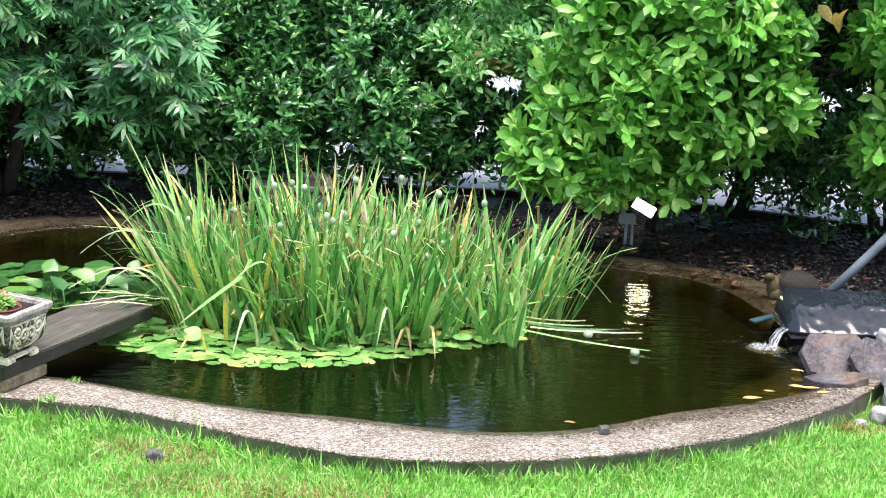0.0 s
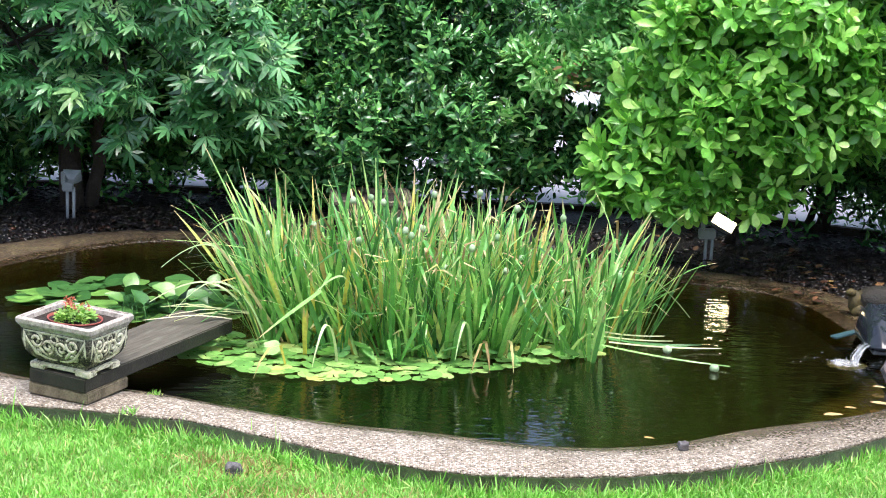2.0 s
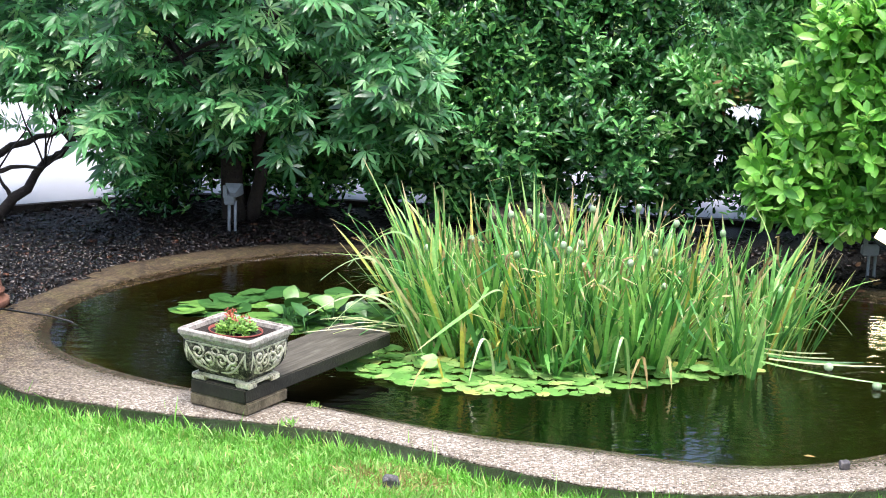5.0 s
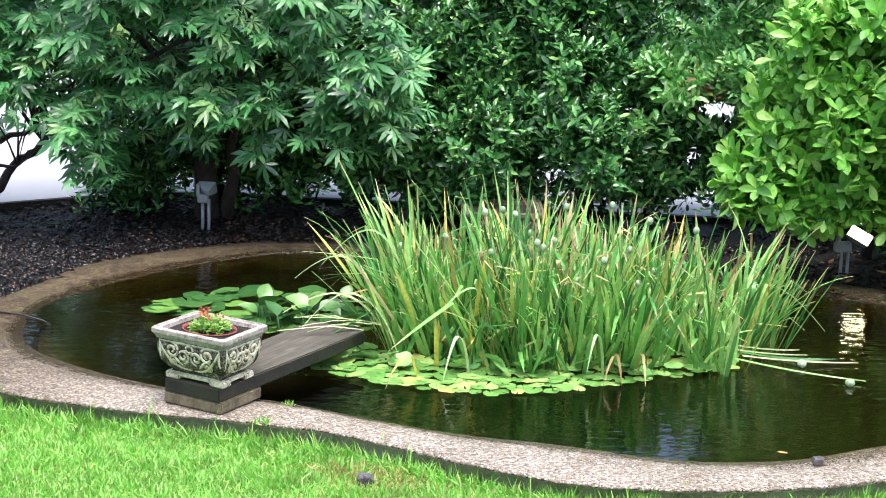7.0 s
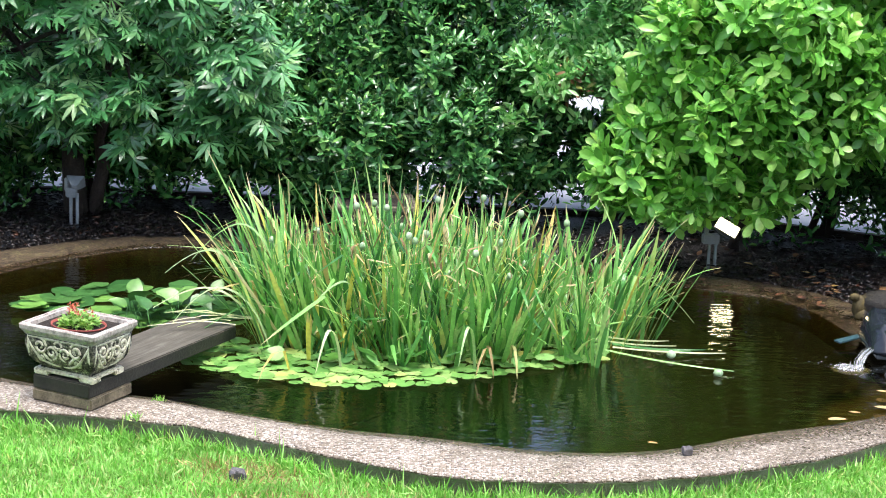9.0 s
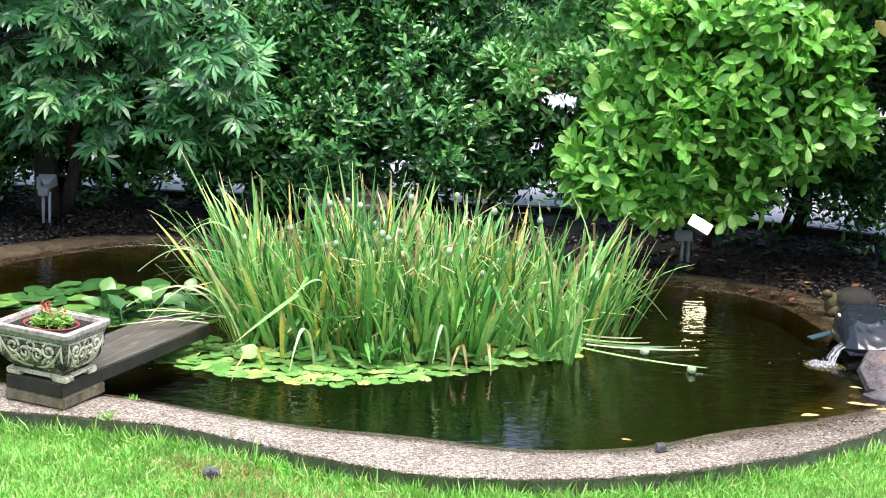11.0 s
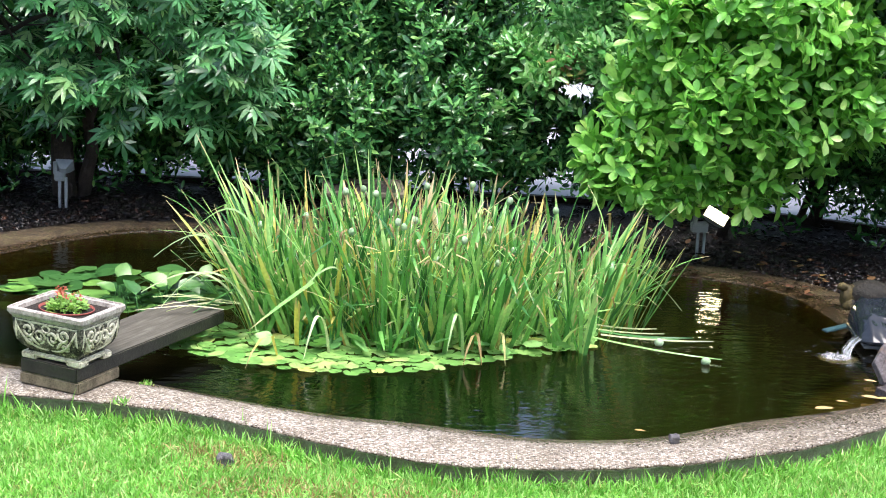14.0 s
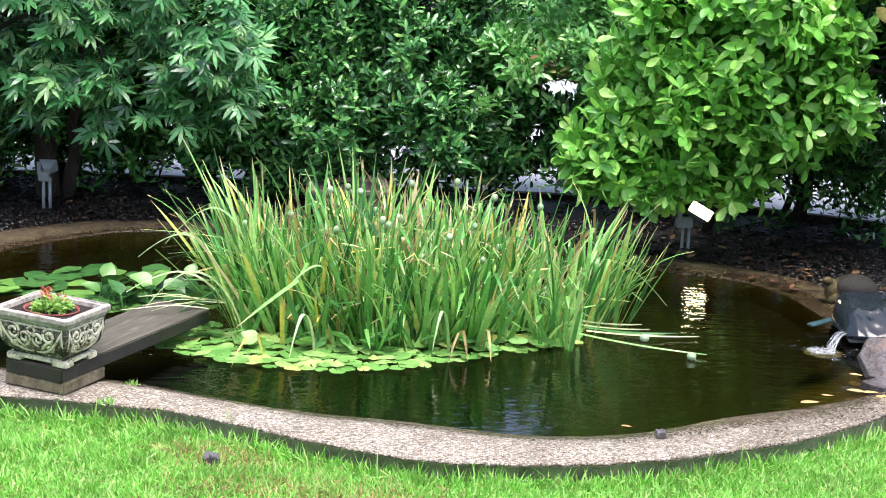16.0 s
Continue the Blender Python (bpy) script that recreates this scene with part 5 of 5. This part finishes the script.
def flower_pot(at):
    top = thing("flower_pot")
    pts = [(0.09, 0.0), (0.125, 0.078), (0.129, 0.08), (0.129, 0.088), (0.125, 0.088), (0.12, 0.07)]
    bm = bmesh.new()
    rows = []
    for rad, z in pts:
        rows.append([bm.verts.new((rad * 1.28 * math.cos(2 * math.pi * i / 28), rad * 1.0 * math.sin(2 * math.pi * i / 28), z)) for i in range(28)])
    for a, b in zip(rows, rows[1:]):
        for i in range(28):
            bm.faces.new((a[i], a[(i + 1) % 28], b[(i + 1) % 28], b[i]))
    part("pot", bm, TERRACOTTA, top, "red terracotta pot rim", True)
    bm = bmesh.new()
    bmesh.ops.create_circle(bm, cap_ends=True, segments=24, radius=0.118, matrix=Matrix.Translation((0, 0, 0.068)) @ Matrix.Diagonal((1.26, 0.98, 1, 1)))
    part("soil", bm, SOIL, top)
    q = np.random.default_rng(31)
    n = 420
    a, d = q.uniform(0, 6.28, n), q.uniform(0, 1, n) ** 0.6 * 0.1
    h = q.uniform(0.0, 1, n) * (0.085 - d * 0.5)
    P = np.c_[d * np.cos(a), d * np.sin(a), 0.07 + h]
    m = bases(P, np.c_[np.cos(a), np.sin(a), q.uniform(0, 1.2, n)] + q.normal(0, 0.4, (n, 3)), np.c_[q.normal(0, 0.4, (n, 2)), np.ones(n)], q.uniform(0.025, 0.042, n))
    scatter([leaf_shape(0.6, 0.5, 0.2, 0.1, 2)], m, POT_LEAF, top, "leaves")
    n = 90
    head = q.integers(0, 9, n)
    hx, hy = q.uniform(-0.085, 0.085, 9), q.uniform(-0.07, 0.07, 9)
    P = np.c_[hx[head] + q.normal(0, 0.009, n), hy[head] + q.normal(0, 0.009, n), 0.145 + 0.006 * head + q.normal(0, 0.007, n)]
    m = bases(P, q.normal(size=(n, 3)) + np.array([0, 0, 0.3]), q.normal(size=(n, 3)), q.uniform(0.012, 0.022, n))
    scatter([leaf_shape(0.8, 0.6, 0.2, 0.1, 2)], m, FLOWER, top, "flowers", n, "flower")
    top.matrix_basis = at
    return tagged(top, "red pot of small coral flowers sunk in the planter", "flower pot")


flower_pot(pose(-2.05, 10.13, PLANK_TOP + 0.196, 0, 0, TURN))


# ---- floodlights ----
def floodlight(at, lit, label):
    top = thing("floodlight")
    for dx in (-0.024, 0.024):
        tube("stake", [(dx, 0, -0.06), (dx, 0, 0.29)], [0.0125, 0.0125], GREY_METAL, top, 8)
    part("junction_box", box(0.125 if lit else 0.08, 0.06, 0.075, (-0.02, 0, 0.3), 0.008), GREY_METAL, top)
    part("bracket", box(0.03, 0.03, 0.1, (-0.055, -0.005, 0.36), 0.005), GREY_METAL, top)
    bm = bmesh.new()
    lv = []
    for z, hx, hy in ((-0.1, 0.035, 0.03), (-0.05, 0.07, 0.055), (0.0, 0.098, 0.066), (0.012, 0.104, 0.07), (0.02, 0.102, 0.068)):
        lv.append([bm.verts.new((sx * hx, sy * hy, z)) for sx, sy in ((-1, -1), (1, -1), (1, 1), (-1, 1))])
    for a, b in zip(lv, lv[1:]):
        for i in range(4):
            bm.faces.new((a[i], a[(i + 1) % 4], b[(i + 1) % 4], b[i]))
    bm.faces.new(lv[0][::-1])
    tilt = pose(0.09, -0.03, 0.385, 52, 0, 0) @ pose(0, 0, 0, 0, 0, -34) @ Matrix.Diagonal((0.85, 0.72, 0.85, 1)) if lit else pose(0.01, 0.03, 0.375, -62, 0, 0) @ Matrix.Diagonal((0.64, 0.7, 0.7, 1))
    bmesh.ops.transform(bm, matrix=tilt, verts=bm.verts)
    housing = part("housing", bm, GREY_METAL, top)
    bm = box(0.19, 0.122, 0.006, (0, 0, 0.018), 0.002, tilt)
    part("lens", bm, LAMP_ON if lit else LAMP_OFF, housing, "glowing glass lens" if lit else "")
    top.matrix_basis = at
    return tagged(top, label, "floodlight", "garden floodlights")


floodlight(pose(1.889, 13.72, -0.055, 0, 0, 8), True, "lit grey garden floodlight on twin stakes beside the pond")
floodlight(pose(-2.89, 14.15, 0.01, 0, 0, 0), False, "grey garden floodlight on twin stakes under the tree")


# ---- spillway, pipe and rocks ----
def spillway():
    top = thing("spillway_box", (3.0, 11.8, 0))
    nu, nv = 110, 44
    o = Vector((3.1, 7.7, 1.3))
    path = [(11.5, 0.05), (11.46, 0.07), (11.46, 0.085), (11.48, 0.1), (11.57, 0.152), (11.67, 0.205), (11.72, 0.213), (11.84, 0.235), (11.96, 0.24), (12.05, 0.0)]
    run = np.linspace(0, len(path) - 1, nv)
    py, pz = np.interp(run, range(len(path)), [p[0] for p in path]), np.interp(run, range(len(path)), [p[1] for p in path])
    verts, faces = [], []
    for i in range(nu):
        u = i / (nu - 1)
        x = 2.62 + 1.1 * u
        k = min(1.0, u / 0.07) ** 0.4
        for j in range(nv):
            w = noise.noise(Vector((x * 8, py[j] * 5, pz[j] * 5)) + o) * 0.009 + (0.3 - abs(noise.noise(Vector((x * 15, py[j] * 11, pz[j] * 8)) + o))) * (0.034 if pz[j] > 0.2 else 0.011)
            lift_ = w if 2 < j else w * 0.2
            verts.append((x + w * 0.3, 11.8 + (py[j] - 11.8) * (0.6 + 0.4 * k) - (w * 0.5 if j < 10 else 0), 0.055 + (pz[j] - 0.055) * k + lift_ * k))
    for i in range(nu - 1):
        for j in range(nv - 1):
            faces.append((i * nv + j, (i + 1) * nv + j, (i + 1) * nv + j + 1, i * nv + j + 1))
    under(tagged(new("liner", mesh_of("liner", verts, faces, BLACK_LINER, True)), "creased wet black pond liner"), top)
    part("ledge", box(1.06, 0.5, 0.03, (3.18, 11.75, 0.045), 0.008), PIPE, top, "grey ledge under the liner")
    part("core", box(0.9, 0.46, 0.2, (3.24, 11.82, -0.03), 0.02), DARK_STONE, top)
    part("spout", box(0.3, 0.06, 0.012, (0, 0, 0), 0.003, pose(2.6, 11.92, 0.05, 0, -6, 28)), TEAL, top, "dark teal spout lip")
    tagged(top, "small waterfall box draped in wet black liner", "pond spillway")


spillway()
pipe = tube("drain_pipe", [(2.98, 12.1, 0.14), (3.2, 12.14, 0.36), (3.55, 12.2, 0.72), (4.2, 12.35, 1.42)], [0.031] * 4, PIPE, None, 18)
tagged(pipe, "grey plastic pipe slanting down into the spillway", "pipe")


def splash():
    top = thing("water_splash", (2.45, 11.3, 0))
    q = random.Random(77)
    for k in range(16):
        x, y = 2.585 + q.uniform(-0.02, 0.02), 11.5 + q.uniform(-0.05, 0.04)
        w = q.uniform(0.0012, 0.003)
        tube("stream", [(x + 0.06, y + 0.08, 0.085), (x, y, 0.075), (x - 0.035 - q.uniform(0, 0.02), y - 0.05, 0.03), (x - 0.06, y - 0.09, -0.03)], [w * 0.5, w, w * 1.2, w], FOAM, top, 5)
    # a low churned mound with ridges running away from the fall
    verts, faces = [], []
    n = 40
    for i in range(n):
        for j in range(n):
            u, v = i / (n - 1) * 2 - 1, j / (n - 1) * 2 - 1
            d = math.hypot(u, v)
            wave = abs(noise.noise(Vector((u * 3, v * 7, 1.7)))) * 0.05 + noise.noise(Vector((u * 9, v * 14, 4))) * 0.014
            z = -0.012 + max(0.0, 0.85 - d) ** 0.8 * (0.012 + wave * 1.5)
            verts.append((2.47 + 0.15 * u + 0.02 * noise.noise(Vector((u * 4, v * 4, 9))), 11.4 + 0.13 * v, z))
    for i in range(n - 1):
        for j in range(n - 1):
            if math.hypot(i + 0.5 - n / 2, j + 0.5 - n / 2) < n * 0.4:
                faces.append((i * n + j, (i + 1) * n + j, (i + 1) * n + j + 1, i * n + j + 1))
    under(tagged(new("foam", mesh_of("foam", verts, faces, FOAM, True)), "churned white water"), top)
    bm = bmesh.new()
    for k in range(45):
        a, d = q.uniform(0, 6.28), abs(q.gauss(0, 0.11))
        bmesh.ops.create_icosphere(bm, subdivisions=1, radius=q.uniform(0.0015, 0.004),
                                   matrix=Matrix.Translation((2.43 + d * 1.6 * math.cos(a), 11.36 + d * math.sin(a), max(0.0, q.gauss(0.01, 0.015)))) @ Matrix.Diagonal((1.8, 1, 0.7, 1)))
    tagged(part("drops", bm, FOAM, top), kind="stuff")
    tagged(top, "white splash where the waterfall meets the pond", "splash")


splash()


def stone(name, at, size, turn, mat, label, seed, rough=0.18, category="rock", group="rocks at the waterfall", facets=True, detail=3):
    bm = rounded_rock(random.Random(seed), *size, rough, detail, facets)
    ob = part(name, bm, mat, None, "", name == "rock")
    ob.matrix_basis = pose(*at, *turn)
    return tagged(ob, label, category, group)


def flagstone(at, size, thick, turn, mat, label, seed):
    """A flat slab of stone with a broken outline and split edges."""
    r = random.Random(seed)
    bm = bmesh.new()
    n = 9
    ring_ = []
    for i in range(n):
        a = 2 * math.pi * (i + r.uniform(-0.3, 0.3)) / n
        d = r.uniform(0.8, 1.08)
        ring_.append(bm.verts.new((math.cos(a) * d * size[0], math.sin(a) * d * size[1], 0)))
    f = bm.faces.new(ring_)
    up = bmesh.ops.extrude_face_region(bm, geom=[f])
    for v in up["geom"]:
        if isinstance(v, bmesh.types.BMVert):
            v.co.z += thick
            v.co.x *= 0.95
            v.co.y *= 0.95
    bmesh.ops.bevel(bm, geom=bm.edges[:], offset=0.004, segments=1, affect="EDGES")
    bmesh.ops.triangulate(bm, faces=bm.faces[:])
    bmesh.ops.subdivide_edges(bm, edges=bm.edges[:], cuts=3, use_grid_fill=True)
    o = Vector((seed * 3.7, seed * 1.3, 0))
    for v in bm.verts:
        c = v.co
        v.co = c + Vector((noise.noise(c * 14 + o), noise.noise(c * 14 + o * 2), noise.noise(c * 9 - o) * 1.4)) * 0.006
    ob = part("flagstone", bm, mat)
    ob.matrix_basis = pose(*at, *turn)
    return tagged(ob, label, "rock", "rocks at the waterfall")


flagstone((2.8, 11.0, 0.07), (0.25, 0.19), 0.05, (36, -10, 12), ROCK, "purplish grey flagstone leaning on the spillway", 3)
flagstone((3.03, 10.85, 0.08), (0.2, 0.17), 0.05, (40, 16, -24), ROCK, "brown-grey flagstone leaning on its neighbour", 4)
flagstone((2.74, 10.64, 0.02), (0.2, 0.1), 0.045, (8, -4, -8), ROCK, "flat purplish flagstone at the water's edge", 5)
stone("rock", (3.15, 10.62, 0.06), (0.14, 0.1, 0.07), (5, 10, 20), ROCK_PALE, "pale grey rounded rock beside the coping", 6)
stone("rock", (3.3, 11.05, 0.16), (0.15, 0.13, 0.11), (0, 8, 50), ROCK_PALE, "pale grey boulder stacked on the flagstones", 7)
stone("rock", (3.12, 10.2, -0.02), (0.15, 0.13, 0.07), (0, 5, 12), ROCK_PALE, "whitish rock half sunk in the grass", 8)
stone("rock", (3.42, 10.5, 0.03), (0.18, 0.16, 0.1), (0, 5, -32), ROCK_PALE, "large pale rock at the end of the coping", 9)
stone("rock", (2.95, 10.33, -0.06), (0.075, 0.06, 0.05), (10, 5, 40), ROCK_PALE, "small whitish rock beside the coping", 10)
stone("rock", (3.08, 10.52, -0.03), (0.1, 0.08, 0.07), (0, 12, 75), ROCK_PALE, "pale rock wedged against the coping", 11)
stone("rock", (3.14, 11.0, 0.2), (0.09, 0.08, 0.07), (0, 12, 75), ROCK_PALE, "pale rounded rock resting on the flagstones", 12)
stone("rock", (2.8, 10.22, -0.08), (0.04, 0.03, 0.03), (0, 12, 15), ROCK_PALE, "small whitish stone at the lawn's edge", 13)
stone("pebble", (1.27, 9.62, COPING_TOP + 0.018), (0.028, 0.024, 0.026), (0, 0, 12), DARK_STONE, "small dark stone lying on the coping", 15, 0.25, "stone", "loose stones")
stone("pebble", (-1.07, 9.28, LAWN_Z + 0.035), (0.042, 0.036, 0.04), (0, 0, 12), DARK_STONE, "dark grey stone lying in the grass", 16, 0.25, "stone", "loose stones")


def ornament():
    bm = bmesh.new()
    for at, sz in (((0, 0, 0.075), (0.15, 0.12, 0.1)), ((-0.13, -0.05, 0.075), (0.045, 0.045, 0.075)), ((-0.165, -0.065, 0.14), (0.033, 0.03, 0.026)), ((-0.1, -0.06, 0.03), (0.06, 0.05, 0.05)), ((-0.05, -0.11, 0.02), (0.06, 0.04, 0.03)), ((0.1, -0.09, 0.02), (0.05, 0.04, 0.03))):
        bmesh.ops.create_icosphere(bm, subdivisions=3, radius=1, matrix=Matrix.Translation(at) @ Matrix.Diagonal((*sz, 1)))
    for v in bm.verts:
        v.co += v.co.normalized() * (noise.noise(v.co * 22) * 0.008 - max(0.0, 0.12 - abs(noise.noise(v.co * 13))) * 0.06)
    ob = part("garden_ornament", bm, ORNAMENT, None, "", True)
    ob.data.materials.append(NECK)
    for pl in ob.data.polygons:
        pl.material_index = 1 if pl.center.x < -0.1 else 0
    ob.matrix_basis = pose(2.88, 12.5, 0.02, 0, 0, -10) @ Matrix.Diagonal((1.12, 1.12, 1.12, 1))
    tagged(ob, "mossy yellow-brown stone ornament on the pond's edge", "statue")


ornament()


def weed(x, y, z, n, spread, tall, seed, label):
    q = np.random.default_rng(seed)
    base = thing("weed", (x, y, z))
    P = np.c_[x + q.normal(0, spread, n), y + q.normal(0, spread * 0.8, n), np.full(n, z - 0.004)]
    h = tall * q.uniform(0.4, 1.1, n)
    m = bases(P, np.c_[q.normal(0, 0.55, (n, 2)), np.ones(n)], np.c_[q.normal(size=(n, 2)), np.zeros(n)], np.c_[np.full(n, 0.008), h, h])
    v = [(-0.5, 0, 0), (0.5, 0, 0), (0.42, 0.55, 0.1), (-0.42, 0.55, 0.1), (0, 0.95, 0.35)]
    scatter([(v, [(0, 1, 2, 3), (3, 2, 4)], [0, 0, 0.5, 0.5, 0.9])], m, GRASS, base, "blades", n, "blade")
    tagged(base, label, "weed", "weeds on the coping")


weed(-1.62, 10.23, 0.012, 30, 0.03, 0.036, 71, "small tuft of green weed at the water's edge")
weed(-1.7, 9.84, COPING_TOP, 24, 0.03, 0.045, 72, "green grass tuft growing on the coping's edge")


def loose_leaves():
    k = leaf_shape(0.5, 0.58, 0.05, 0.04, 5, 0.65)
    me = mesh_of("fallen_leaf", k[0], k[1], FALLEN_LEAF, True, k[2])
    spots = [(2.56, 10.53, 70, 0.15), (2.63, 10.54, 95, 0.13), (2.68, 10.48, 110, 0.12), (2.24, 10.28, 100, 0.15), (2.34, 10.4, 80, 0.09), (1.13, 9.74, 75, 0.08), (2.95, 10.55, 30, 0.1),
             (2.6, 10.85, 70, 0.1), (2.2, 13.75, 40, 0.12), (2.35, 13.5, 100, 0.1), (1.9, 13.6, 10, 0.1), (2.6, 13.6, 60, 0.1), (2.75, 13.3, 130, 0.11), (3.1, 13.1, 80, 0.1), (1.5, 13.75, 20, 0.1)]
    for x, y, a, s in spots:
        ob = new("fallen_leaf", me)
        on_water = 10.4 < y < 11
        z = 0.026 if on_water else (COPING_TOP + 0.012 if y < 11 else float(bed_height(x, y)) + 0.035)
        ob.matrix_basis = pose(x, y, z, 3, 4, a) @ Matrix.Diagonal((s * 0.85, s * 0.78, s * 0.78, 1))
        tagged(ob, "yellowed magnolia leaf lying on the pond's edge", "leaf", "fallen leaves")

    brown = mesh_of("withered_leaf", k[0], k[1], BROWN_LEAF, True, k[2])
    r = random.Random(61)
    for i in range(70):
        x = r.uniform(1.2, 4.2)
        y = r.uniform(12.6, 14.2) + max(0.0, 2.6 - x) * 0.6
        if y > drive_edge(x) - 0.15:
            continue
        s = r.uniform(0.05, 0.1)
        ob = new("withered_leaf", brown)
        ob.matrix_basis = pose(x, y, float(bed_height(x, y)) + 0.045, r.uniform(-15, 15), r.uniform(-15, 15), r.uniform(0, 360)) @ Matrix.Diagonal((s, s, s, 1))
        tagged(ob, "brown withered leaf lying on the mulch or coping", "leaf", "withered leaves")


loose_leaves()


# ---- jar and cable on the coping ----
def terracotta_jar(x, y):
    top = thing("terracotta_jar")
    pts = [(0.0, 0.0), (0.19, 0.0), (0.2, 0.01), (0.2, 0.045), (0.192, 0.052), (0.17, 0.056), (0.164, 0.09), (0.172, 0.096), (0.172, 0.108), (0.158, 0.116), (0.142, 0.2), (0.148, 0.206), (0.148, 0.218), (0.136, 0.226), (0.112, 0.31), (0.095, 0.36), (0.082, 0.4), (0.078, 0.43), (0.07, 0.43), (0.066, 0.38)]
    bm = bmesh.new()
    n = 32
    rows = [[bm.verts.new((max(r, 0.001) * math.cos(2 * math.pi * i / n), max(r, 0.001) * math.sin(2 * math.pi * i / n), z)) for i in range(n)] for r, z in pts]
    for a, b in zip(rows, rows[1:]):
        for i in range(n):
            bm.faces.new((a[i], a[(i + 1) % n], b[(i + 1) % n], b[i]))
    part("body", bm, TERRACOTTA_PALE, top, "", True)
    top.matrix_basis = pose(x, y, COPING_TOP + 0.002)
    return tagged(top, "weathered terracotta jar with a flanged foot on the coping", "jar")


JAR_X, JAR_Y = -4.12, 11.87
terracotta_jar(JAR_X, JAR_Y)
cable = tube("cable", [(JAR_X + 0.17, JAR_Y - 0.08, 0.035), (JAR_X + 0.24, JAR_Y - 0.1, 0.036), (JAR_X + 0.35, JAR_Y - 0.14, 0.036), (JAR_X + 0.52, JAR_Y - 0.17, 0.03), (JAR_X + 0.67, JAR_Y - 0.2, 0.008), (JAR_X + 0.82, JAR_Y - 0.22, -0.06)], [0.006] * 6, BLACK_RUBBER, None, 6)
tagged(cable, "thin black pump cable running over the coping", "cable")
